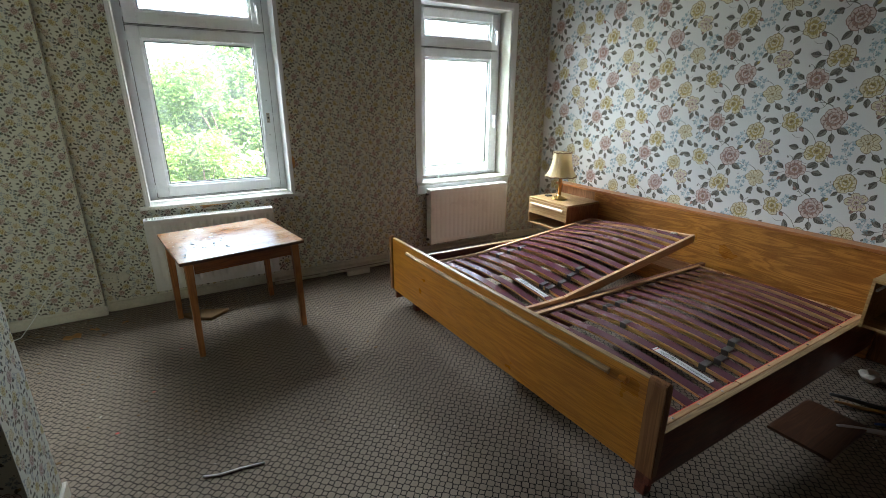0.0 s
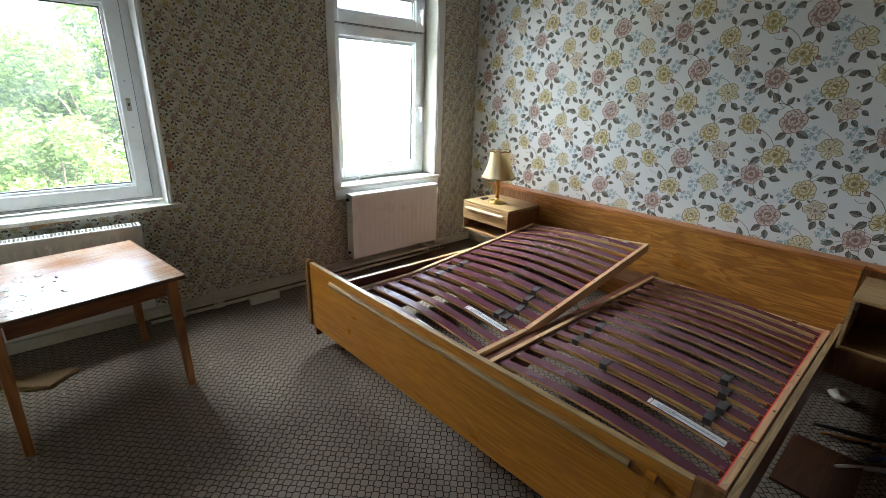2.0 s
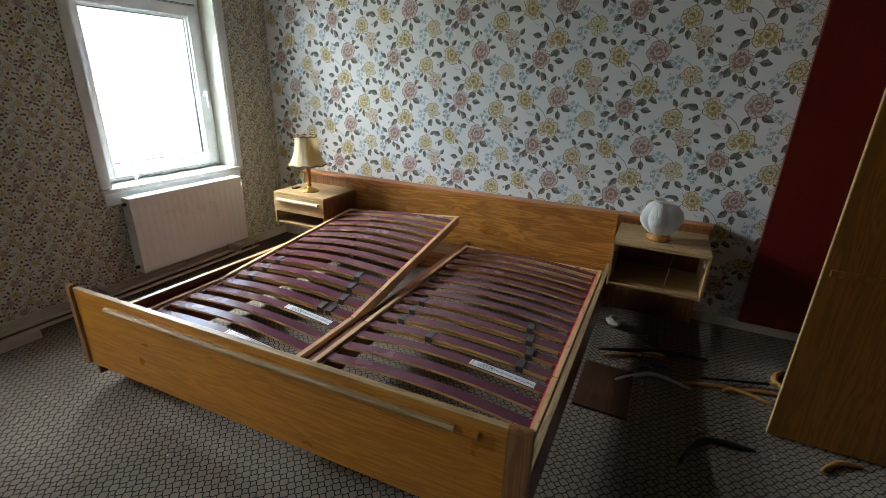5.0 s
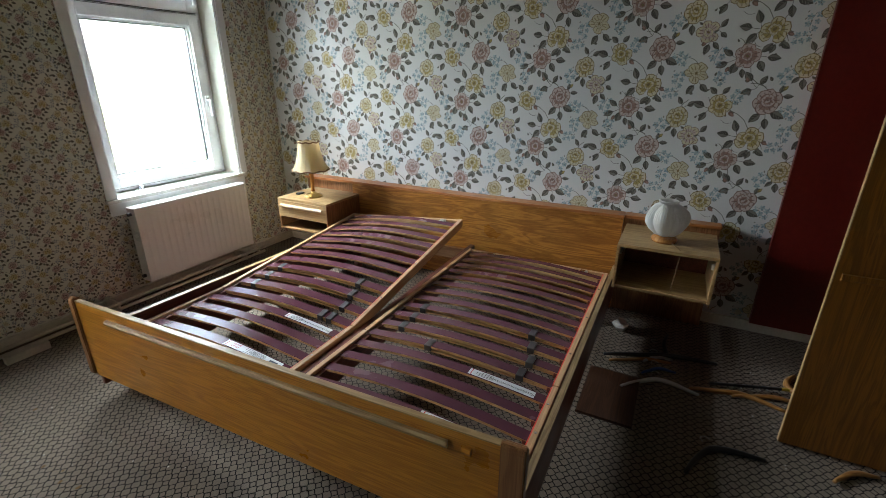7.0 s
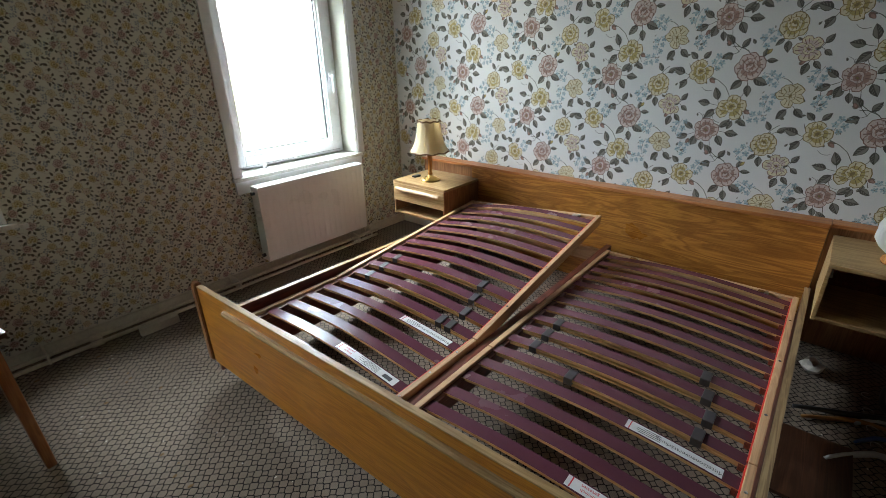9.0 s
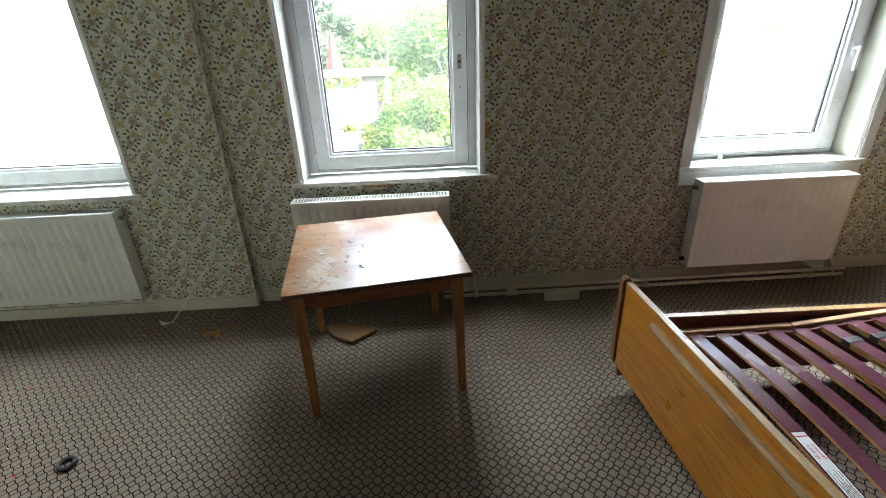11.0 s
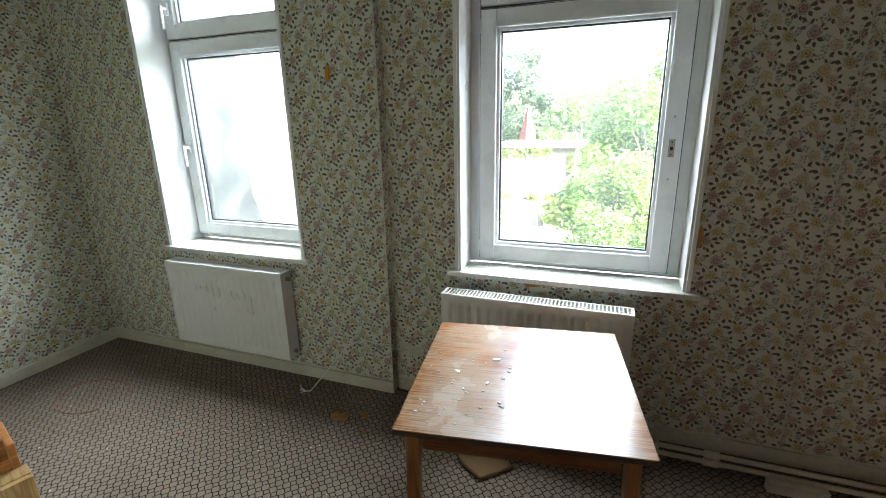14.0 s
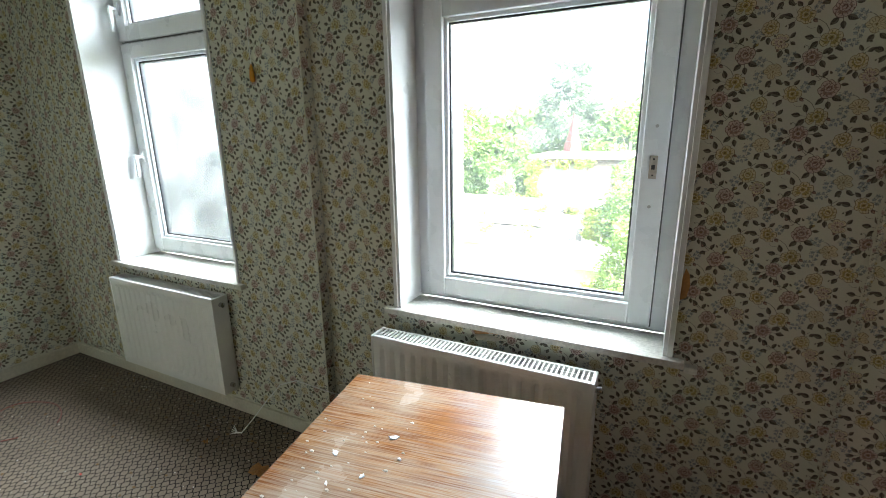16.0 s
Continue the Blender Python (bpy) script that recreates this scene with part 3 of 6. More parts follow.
for sx in (-1, 1):
    for sy in (-1, 1):
        bm = bmesh.new()
        vs = box(bm, -0.024, 0.024, -0.024, 0.024, 0.0, TZ - 0.0225, 0.006)
        for v in vs:
            f = v.co.z / TZ
            v.co.x *= 0.72 + 0.28 * f
            v.co.y *= 0.72 + 0.28 * f
            v.co.x += sx * (0.329 + 0.012 * (1 - f))
            v.co.y += sy * (0.329 + 0.012 * (1 - f))
        part("leg", bm, M_TABLELEG, table)

# ---------------------------------------------------------------- the bed
FL = Vector((1.985, 3.655, 0))
FR = Vector((2.075, 1.395, 0))
foot_dir = (FL - FR).normalized()
FOOT_LEN = (FL - FR).length
foot_yaw = math.degrees(math.atan2(foot_dir.y, foot_dir.x)) - 90
bed = thing("bed", pose(FR.x, FR.y, 0, 0, 0, foot_yaw), "broken oak-veneer double bed without mattresses, one slatted frame raised", "bed")
inv = bed.matrix_world.inverted()


def bpart(name, bm, mat, parent=None, label="", smooth=False):
    """A part of the bed that was built in world places."""
    bmesh.ops.transform(bm, matrix=inv, verts=bm.verts)
    return part(name, bm, mat, parent or bed, label, smooth)


bm = B(0.0, 0.024, 0.075, FOOT_LEN - 0.035, 0.155, 0.573, 0.003)
footboard = part("footboard", bm, M_OAK_Y, bed, "wide oak-veneer foot panel")
bm = B(-0.001, 0.025, 0.077, FOOT_LEN - 0.037, 0.5735, 0.5795, 0.002)
part("edge_strip", bm, M_OAK_PALE, footboard)
# grip rail along the foot panel, broken off near one end
rail_outline = [(0.0, 0.505), (-0.010, 0.505), (-0.016, 0.510), (-0.018, 0.520), (-0.012, 0.530), (0.0, 0.531)]
bm = bmesh.new()
prism(bm, rail_outline, 0.245, FOOT_LEN - 0.27, "y")
part("grip_rail", bm, M_OAK_PALE, footboard, "long moulded wooden grip")
bm = bmesh.new()
prism(bm, rail_outline, 0.165, 0.195, "y")
part("grip_rail", bm, M_OAK_Y, footboard, "broken-off stub of the grip")
# shaped end posts
post = [(-0.010, 0.16), (0.028, 0.16), (0.030, 0.30), (0.024, 0.36), (0.030, 0.42), (0.032, 0.56), (0.026, 0.585), (0.012, 0.594), (-0.004, 0.59), (-0.010, 0.575)]
for y0, y1 in ((-0.004, 0.074), (FOOT_LEN - 0.034, FOOT_LEN + 0.004)):
    bm = bmesh.new()
    prism(bm, post, y0, y1, "y")
    bmesh.ops.bevel(bm, geom=list(bm.edges), offset=0.004, segments=2, affect="EDGES")
    part("end_post", bm, M_POST, bed, "rounded brown end post")
for px, py in ((2.12, 3.49), (2.15, 1.47), (4.0, 3.5), (4.0, 1.5)):
    bm = B(px - 0.025, px + 0.025, py - 0.025, py + 0.025, 0.0, 0.17, 0.004)
    bpart("leg", bm, M_MAHOG)
# side rails: the one by the window has sagged at the head end
bm = bmesh.new()
vs = box(bm, 2.01, 4.22, 3.625, 3.65, -0.12, 0.19, 0.003)
for v in vs:
    v.co.z += 0.195 - 0.03 * (v.co.x - 2.01) / 2.2
rail = bpart("side_rail", bm, M_MAHOG, None, "red-brown side rail with a pale top edge")
bm = bmesh.new()
vs = box(bm, 2.01, 4.22, 3.623, 3.652, 0.1905, 0.194, 0.001)
for v in vs:
    v.co.z += 0.195 - 0.03 * (v.co.x - 2.01) / 2.2
bpart("edge_strip", bm, M_OAK_PALE, rail)
bm = B(2.08, 4.25, 1.405, 1.428, 0.11, 0.345, 0.003)
rail = bpart("side_rail", bm, M_MAHOG, None, "red-brown side rail with a pale top edge")
bm = B(2.08, 4.25, 1.403, 1.430, 0.3455, 0.349, 0.001)
bpart("edge_strip", bm, M_WORN_EDGE, rail, "worn grey-brown top edge")
bm = B(2.08, 4.25, 2.497, 2.535, 0.14, 0.318, 0.003)
bpart("centre_beam", bm, M_MAHOG)
bm = B(4.19, 4.22, 1.44, 3.60, 0.19, 0.285, 0.003)
bpart("head_rail", bm, M_BEECH_Y)

HINGE = 2.74


def frame_z(x, y, raised):
    """Height of the frame's top face; the raised one is twisted as it lifts."""
    z = 0.338
    if raised and x > HINGE:
        s = (x - HINGE) / (4.11 - HINGE)
        side = (3.58 - y) / (3.58 - 2.56)
        z += s * (0.135 + 0.09 * side)
    return z


def settle(bm, raised):
    for v in bm.verts:
        v.co.z += frame_z(v.co.x, v.co.y, raised)


def slatted_frame(y0, y1, raised):
    x0, x1 = 2.10, 4.115
    holder = thing("slatted_frame", pose(x0, y0, 0.3), "adjustable slatted bed base, its head end raised" if raised else "adjustable slatted bed base lying flat in the bed", "bed base", "pair of slatted bases")
    iv = holder.matrix_world.inverted()

    def fp(name, bm, mat, parent=None, label=""):
        settle(bm, raised)
        bmesh.ops.transform(bm, matrix=iv, verts=bm.verts)
        return part(name, bm, mat, parent or holder, label)
    for ya, yb in ((y0, y0 + 0.026), (y1 - 0.026, y1)):
        for xa, xb in ((x0, HINGE - 0.003), (HINGE + 0.003, x1)):
            bm = B(xa, xb, ya, yb, -0.062, 0.0, 0.003)
            fp("long_rail", bm, M_BEECH)
    for xa in (x0 + 0.001, x1 - 0.027):
        bm = B(xa, xa + 0.026, y0 + 0.0265, y1 - 0.0265, -0.055, -0.002, 0.003)
        fp("cross_rail", bm, M_BEECH_Y)
    n = 17
    for i in range(n):
        xc = x1 - 0.085 - 0.1155 * i
        mid = 8 <= i <= 11
        wd = 0.054
        bm = bmesh.new()
        steps = 10
        top, bot = [], []
        for k in range(steps + 1):
            f = k / steps
            y = y0 + 0.03 + (y1 - y0 - 0.06) * f
            arch = 0.034 * math.sin(math.pi * f) - 0.012
            top.append([bm.verts.new((xc - wd / 2, y, arch)), bm.verts.new((xc + wd / 2, y, arch))])
            bot.append([bm.verts.new((xc - wd / 2, y, arch - 0.012)), bm.verts.new((xc + wd / 2, y, arch - 0.012))])
        for k in range(steps):
            f0 = bm.faces.new((top[k][0], top[k][1], top[k + 1][1], top[k + 1][0]))
            bm.faces.new((bot[k][0], bot[k][1], bot[k + 1][1], bot[k + 1][0])).material_index = 1
            bm.faces.new((top[k][0], top[k + 1][0], bot[k + 1][0], bot[k][0])).material_index = 1
            bm.faces.new((top[k][1], top[k + 1][1], bot[k + 1][1], bot[k][1])).material_index = 1
        for e in (0, steps):
            bm.faces.new((top[e][0], top[e][1], bot[e][1], bot[e][0])).material_index = 1
        slat = fp("slat", bm, [M_SLATTOP, M_SLATEDGE])
        if mid:
            # second, flatter slat underneath with sliding clips
            bm = bmesh.new()
            for k in range(steps):
                fa, fb = k / steps, (k + 1) / steps
                ya, yb = [y0 + 0.03 + (y1 - y0 - 0.06) * f for f in (fa, fb)]
                za, zb = [0.022 * math.sin(math.pi * f) - 0.024 for f in (fa, fb)]
                q = [bm.verts.new(c) for c in ((xc - wd / 2, ya, za), (xc + wd / 2, ya, za), (xc + wd / 2, yb, zb), (xc - wd / 2, yb, zb),
                                               (xc - wd / 2, ya, za - 0.007), (xc + wd / 2, ya, za - 0.007), (xc + wd / 2, yb, zb - 0.007), (xc - wd / 2, yb, zb - 0.007))]
                for ids in ((0, 1, 2, 3), (4, 5, 6, 7), (0, 3, 7, 4), (1, 2, 6, 5)):
                    bm.faces.new([q[j] for j in ids])
            fp("stiffener_slat", bm, M_SLATEDGE, slat)
            spots = {8: (0.86, 0.2), 9: (0.86, 0.17), 10: (0.86, 0.14), 11: (0.2, 0.14) if raised else (0.63, 0.15)}[i]
            for f in spots:
                yc = y0 + 0.03 + (y1 - y0 - 0.06) * f
                zc = 0.034 * math.sin(math.pi * f) - 0.012
                bm = B(xc - wd / 2 - 0.005, xc + wd / 2 + 0.005, yc - 0.018, yc + 0.018, zc - 0.028, zc + 0.004, 0.003)
                fp("clip", bm, M_CLIP, slat, "dark plastic firmness slider")
        # holders at both ends
        for ya in (y0 + 0.02, y1 - 0.05):
            bm = B(xc - wd / 2 - 0.004, xc + wd / 2 + 0.004, ya, ya + 0.03, -0.040, -0.014, 0.002)
            fp("slat_holder", bm, M_MAHOG, slat)
    for xa, xb in ((x0 + 0.03, HINGE - 0.01), (HINGE + 0.01, x1 - 0.03)):
        bm = B(xa, xb, y0 + 0.0262, y0 + 0.0312, -0.03, -0.004)
        fp("red_strip", bm, M_RED)
        bm = B(xa, xb, y1 - 0.050, y1 - 0.0262, -0.045, -0.016, 0.002)
        fp("inner_ledge", bm, M_MAHOG)
        # screw heads along the outer rail
        for k in range(3):
            bm = bmesh.new()
            lathe(bm, [(0.001, 0.0015), (0.005, 0.0015), (0.006, 0.0)], 10, pose(xa + (xb - xa) * (0.2 + 0.3 * k), y0 + 0.013, 0.0))
            fp("screw", bm, M_STEEL)
    # steel corner fittings
    for yc in (y0 + 0.13, y1 - 0.22):
        bm = B(x1 - 0.06, x1 - 0.028, yc, yc + 0.05, -0.012, 0.004, 0.002)
        fp("fitting", bm, M_STEEL)
    return holder, fp


base_a, fp_a = slatted_frame(2.545, 3.600, True)
base_b, fp_b = slatted_frame(1.440, 2.480, False)


# ---------------------------------------------------------------- headboard and hanging night tables
HB_X = 4.272
headboard = thing("headboard", pose(HB_X, 2.5, 0.0), "long oak-veneer headboard with an orange-brown top edge", "headboard")


def hb(name, x0, x1, y0, y1, z0, z1, mat, label="", bev=0.003):
    bm = B(x0 - HB_X, x1 - HB_X, y0 - 2.5, y1 - 2.5, z0, z1, bev)
    return part(name, bm, mat, headboard, label)


hb("board", HB_X, X_ROSE - 0.02, 1.41, 3.72, 0.0, 0.690, M_OAK_HEAD, "broad flamed oak panel")
hb("side_board", HB_X + 0.022, X_ROSE - 0.02, 0.83, 1.408, 0.0, 0.690, M_POST, "red-brown side panel")
hb("side_board", HB_X + 0.022, X_ROSE - 0.02, 3.722, 4.27, 0.33, 0.690, M_POST, "red-brown side panel")
hb("top_strip", HB_X - 0.008, X_ROSE - 0.002, 1.405, 4.275, 0.6902, 0.712, M_EDGE, "orange-brown rounded top edge", 0.005)
hb("top_strip", HB_X + 0.014, X_ROSE - 0.002, 0.825, 1.404, 0.6902, 0.712, M_EDGE, "", 0.005)


def night_table(y0, y1, z_low, z_top, drawer, label):
    x0, x1 = 3.835, HB_X + 0.02
    t = thing("night_table", pose(x0, y0, z_low), label, "night table", "night tables on the headboard")
    W, D, H = y1 - y0, x1 - x0, z_top - z_low

    def nb(name, a, b, c, d, e, f, mat, label="", par=None):
        return part(name, B(a, b, c, d, e, f, 0.002), mat, par or t, label)
    nb("top", 0, D, 0, W, H - 0.02, H, M_OAK_PALE, "pale oak top with a dusty surface")
    nb("bottom", 0.01, D, 0.016, W - 0.016, 0, 0.018, M_OAK_PALE)
    nb("side_panel", 0, D, 0, 0.016, 0, H - 0.0205, M_POST if drawer else M_OAK_PALE)
    nb("side_panel", 0, D, W - 0.016, W, 0, H - 0.0205, M_OAK_PALE)
    nb("back", D - 0.012, D - 0.002, 0.017, W - 0.017, 0.0185, H - 0.0205, M_MAHOG)
    if drawer:
        front = nb("drawer", -0.002, 0.016, 0.004, W - 0.004, H - 0.165, H - 0.023, M_OAK_PALE, "drawer front with a moulded grip rail")
        bm = bmesh.new()
        g = [(-0.002, H - 0.050), (-0.014, H - 0.052), (-0.022, H - 0.060), (-0.024, H - 0.072), (-0.016, H - 0.070), (-0.002, H - 0.066)]
        prism(bm, g, 0.05, W - 0.04, "y")
        part("grip_rail", bm, M_OAK_PALE, front)
        nb("drawer_floor", 0.0165, D - 0.02, 0.02, W - 0.02, H - 0.16, H - 0.15, M_MAHOG)
    else:
        nb("rail_runner", 0.03, D - 0.05, W - 0.028, W - 0.0165, H - 0.075, H - 0.062, M_WHITE)
        nb("rail_runner", 0.03, 0.06, 0.0165, 0.03, H - 0.085, H - 0.055, M_WHITE, "white plastic runner")
    return t


night_table(3.655, 4.205, 0.325, 0.605, True, "pale oak hanging night table with one drawer and open shelf")
night_table(0.845, 1.385, 0.365, 0.655, False, "pale oak hanging night table whose drawer is missing")


# ---------------------------------------------------------------- lamps
def lamp_tall(x, y, z):
    t = thing("table_lamp", pose(x, y, z), "bedside lamp with a cream cloth shade on a turned wooden stem", "lamp")
    bm = bmesh.new()
    r = lathe(bm, [(0.001, 0), (0.078, 0.0), (0.08, 0.006), (0.074, 0.016), (0.062, 0.020), (0.056, 0.028), (0.035, 0.034), (0.022, 0.04), (0.017, 0.05)], 32)
    part("foot", bm, M_BRASS, t, "round golden-brown foot", True)
    bm = bmesh.new()
    lathe(bm, [(0.017, 0.048), (0.020, 0.06), (0.015, 0.07), (0.017, 0.12), (0.020, 0.17), (0.018, 0.215), (0.024, 0.22), (0.024, 0.23), (0.015, 0.235), (0.001, 0.236)], 20)
    part("stem", bm, M_LAMPWOOD, t, "", True)
    prof = [(0.152, 0.235), (0.138, 0.26), (0.118, 0.30), (0.102, 0.35), (0.092, 0.40), (0.087, 0.45), (0.086, 0.475)]
    bm = bmesh.new()
    lathe(bm, prof, 64, None, 0.02, 8)
    lathe(bm, [(r_ - 0.003, z_) for r_, z_ in prof], 64, None, 0.02, 8)
    shade = part("shade", bm, M_SHADE, t, "flared cream shade with eight panels", True)
    for zz, rr in ((0.238, 0.154), (0.472, 0.089)):
        bm = bmesh.new()
        tube(bm, [(rr * math.cos(a), rr * math.sin(a), zz + 0.004 * math.sin(9 * a)) for a in [2 * math.pi * i / 72 for i in range(72)]], 0.006, 6, True)
        part("braid", bm, M_BRAID, shade, "brown braid trim")
    for i in range(8):
        a = 2 * math.pi * (i + 0.5) / 8
        bm = bmesh.new()
        tube(bm, [((r_ * 0.98 + 0.001) * math.cos(a), (r_ * 0.98 + 0.001) * math.sin(a), z_) for r_, z_ in prof], 0.0018, 5)
        part("rib", bm, M_SHADE, shade)
    return t


def lamp_round(x, y, z):
    t = thing("table_lamp", pose(x, y, z, 0, 0, 20), "small lamp with a dented white pleated globe shade, tipped askew", "lamp")
    bm = bmesh.new()
    lathe(bm, [(0.001, 0), (0.072, 0), (0.076, 0.012), (0.07, 0.028), (0.05, 0.036), (0.03, 0.04), (0.001, 0.041)], 28)
    part("foot", bm, M_LAMPWOOD, t, "turned orange wooden foot", True)
    prof = [(0.062, 0.045), (0.095, 0.075), (0.122, 0.115), (0.128, 0.15), (0.116, 0.185), (0.088, 0.215), (0.05, 0.235), (0.056, 0.252)]
    seg = 216
    bm = bmesh.new()
    rings = []
    for r_, z_ in prof:
        ring = []
        for i in range(seg):
            a = 2 * math.pi * i / seg
            six = 0.84 + 0.2 * abs(math.sin(3 * a)) ** 0.7
            pl = 1 + (0.001 + 0.05 * max(0.0, (z_ - 0.14) / 0.11)) * math.cos(54 * a)
            dent = 1 - 0.16 * math.exp(-((a - 1.2) / 0.5) ** 2) * math.exp(-((z_ - 0.18) / 0.06) ** 2)
            rr = r_ * six * pl * dent
            ring.append(bm.verts.new((rr * math.cos(a) - 0.02 * z_, rr * math.sin(a) + 0.05 * z_, z_)))
        rings.append(ring)
    for p, q in zip(rings, rings[1:]):
        for i in range(seg):
            bm.faces.new((p[i], p[(i + 1) % seg], q[(i + 1) % seg], q[i]))
    shade = part("shade", bm, M_SHADE_WHITE, t, "dented white pleated shade", True)
    bm = bmesh.new()
    tube(bm, [(0.053 * math.cos(a) - 0.005, 0.053 * math.sin(a) + 0.0126, 0.252) for a in [2 * math.pi * i / 32 for i in range(32)]], 0.004, 6, True)
    part("rim", bm, M_SHADE_WHITE, shade)
    bm = bmesh.new()
    lathe(bm, [(0.012, 0.04), (0.012, 0.12), (0.001, 0.125)], 12)
    part("socket", bm, M_SEAL, t)
    bm = bmesh.new()
    tube(bm, [(-0.06, -0.02, 0.01), (-0.12, -0.03, 0.006), (-0.176, -0.035, 0.004), (-0.19, -0.036, -0.03), (-0.185, -0.03, -0.12), (-0.19, -0.02, -0.22), (-0.185, -0.02, -0.30)], 0.0018, 6)
    part("cord", bm, M_BRAID, t, "thin flex hanging over the edge")
    return t


lamp_tall(4.0, 3.94, 0.605)
lamp_round(4.02, 1.14, 0.655)

# ---------------------------------------------------------------- wardrobe with its door open, and the red board
ward = thing("wardrobe", pose(3.256, -0.118, 0), "oak-veneer wardrobe with one tall door standing open", "wardrobe")
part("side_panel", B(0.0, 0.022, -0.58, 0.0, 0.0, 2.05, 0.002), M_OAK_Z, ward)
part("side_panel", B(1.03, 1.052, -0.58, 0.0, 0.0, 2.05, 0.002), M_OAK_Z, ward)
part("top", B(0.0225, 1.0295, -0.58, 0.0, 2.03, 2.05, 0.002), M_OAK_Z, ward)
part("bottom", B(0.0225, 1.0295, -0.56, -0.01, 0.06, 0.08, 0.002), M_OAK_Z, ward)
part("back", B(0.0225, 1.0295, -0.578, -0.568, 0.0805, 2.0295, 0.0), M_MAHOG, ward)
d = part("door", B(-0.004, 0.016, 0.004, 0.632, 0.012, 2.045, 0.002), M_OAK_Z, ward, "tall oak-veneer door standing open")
bm = bmesh.new()
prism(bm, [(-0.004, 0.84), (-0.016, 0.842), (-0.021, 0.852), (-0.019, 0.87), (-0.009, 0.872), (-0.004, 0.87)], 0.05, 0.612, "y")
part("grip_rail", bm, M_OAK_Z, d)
part("edge_band", B(-0.005, 0.017, 0.6322, 0.636, 0.012, 2.045, 0.001), M_OAK_PALE, d, "pale orange edge band")

tall = thing("tall_board", pose(4.345, 0.545, 0.078), "tall dark red lacquered board standing against the rose wall", "board")
part("face", B(-0.02, 0.018, -0.62, 0.0, 0.0, 2.25, 0.003), M_REDPANEL, tall)
part("edge_band", B(-0.0215, 0.0185, 0.0002, 0.004, 0.0, 2.25, 0.001), M_REDPANEL, tall)


# ---------------------------------------------------------------- printed flowers of the wallpapers
INKS = [material("ink_" + n_, c_, 0.75, vary=0.16, scale=30, fine=240, bump=0.1) for n_, c_ in (
    ("leaf_dark", (0.092, 0.085, 0.071)), ("leaf_light", (0.225, 0.212, 0.182)), ("rose_dark", (0.24, 0.145, 0.12)),
    ("rose", (0.38, 0.235, 0.195)), ("rose_pale", (0.61, 0.505, 0.465)), ("ochre", (0.25, 0.185, 0.075)),
    ("yellow", (0.47, 0.375, 0.145)), ("cream", (0.68, 0.62, 0.44)), ("blue_grey", (0.28, 0.39, 0.43)), ("blue_pale", (0.44, 0.54, 0.57)))]
INKS_SMALL = [material("ink_small_" + n_, c_, 0.75, vary=0.16, scale=30, fine=240, bump=0.1) for n_, c_ in (
    ("leaf_dark", (0.062, 0.054, 0.040)), ("leaf_light", (0.175, 0.158, 0.125)), ("rose_dark", (0.15, 0.085, 0.07)),
    ("rose", (0.36, 0.24, 0.20)), ("rose_pale", (0.60, 0.50, 0.45)), ("ochre", (0.20, 0.15, 0.06)),
    ("yellow", (0.46, 0.37, 0.15)), ("cream", (0.66, 0.60, 0.42)), ("blue_grey", (0.22, 0.26, 0.27)), ("blue_pale", (0.36, 0.40, 0.40)))]
LD, LL, RD, RO, RP, OC, YE, CR, BG, BP = range(10)
REP_W, REP_H = 0.603, 0.592


def blob(cx, cy, a, b, ang, n=7, pinch=0.0):
    """A lobe: an ellipse, pointed at its tip by pinch."""
    pts = []
    ca, sa = math.cos(ang), math.sin(ang)
    for i in range(n):
        t = 2 * math.pi * i / n
        x = a * math.cos(t)
        y = b * math.sin(t) * (1 - pinch * max(0.0, math.cos(t)))
        pts.append((cx + ca * x - sa * y, cy + sa * x + ca * y))
    return pts


def motif_petal(out, rng, lay, dark, mid, pale, cx, cy, d, a, b, ang, n=9):
    """A petal with a waved rim: drawn outline, pale rim, a shaded throat and two drawn folds."""
    ca, sa = math.cos(ang), math.sin(ang)
    rim = [rng.uniform(0.84, 1.12) for _ in range(n)]

    def lobe(shift, grow_a, grow_b):
        pts = []
        for i in range(n):
            q = 2 * math.pi * i / n
            x, y = d + shift * a + a * grow_a * rim[i] * math.cos(q), b * grow_b * rim[i] * math.sin(q)
            pts.append((cx + ca * x - sa * y, cy + sa * x + ca * y))
        return pts
    out.append((lay, dark, lobe(0.0, 1.0, 1.0)))
    out.append((lay + 1, pale, lobe(-0.02, 0.88, 0.90)))
    out.append((lay + 2, mid, lobe(-0.36, 0.56, 0.70)))
    for side in (-0.35, 0.3):
        x0, x1, y0, y1 = d - 0.5 * a, d + 0.5 * a, side * b * 0.5, side * b
        out.append((lay + 3, dark, [(cx + ca * x - sa * y, cy + sa * x + ca * y) for x, y in ((x0, y0), (x1, y1), (x1 - 0.05 * a, y1 + 0.13 * b), (x0, y0 + 0.10 * b))]))


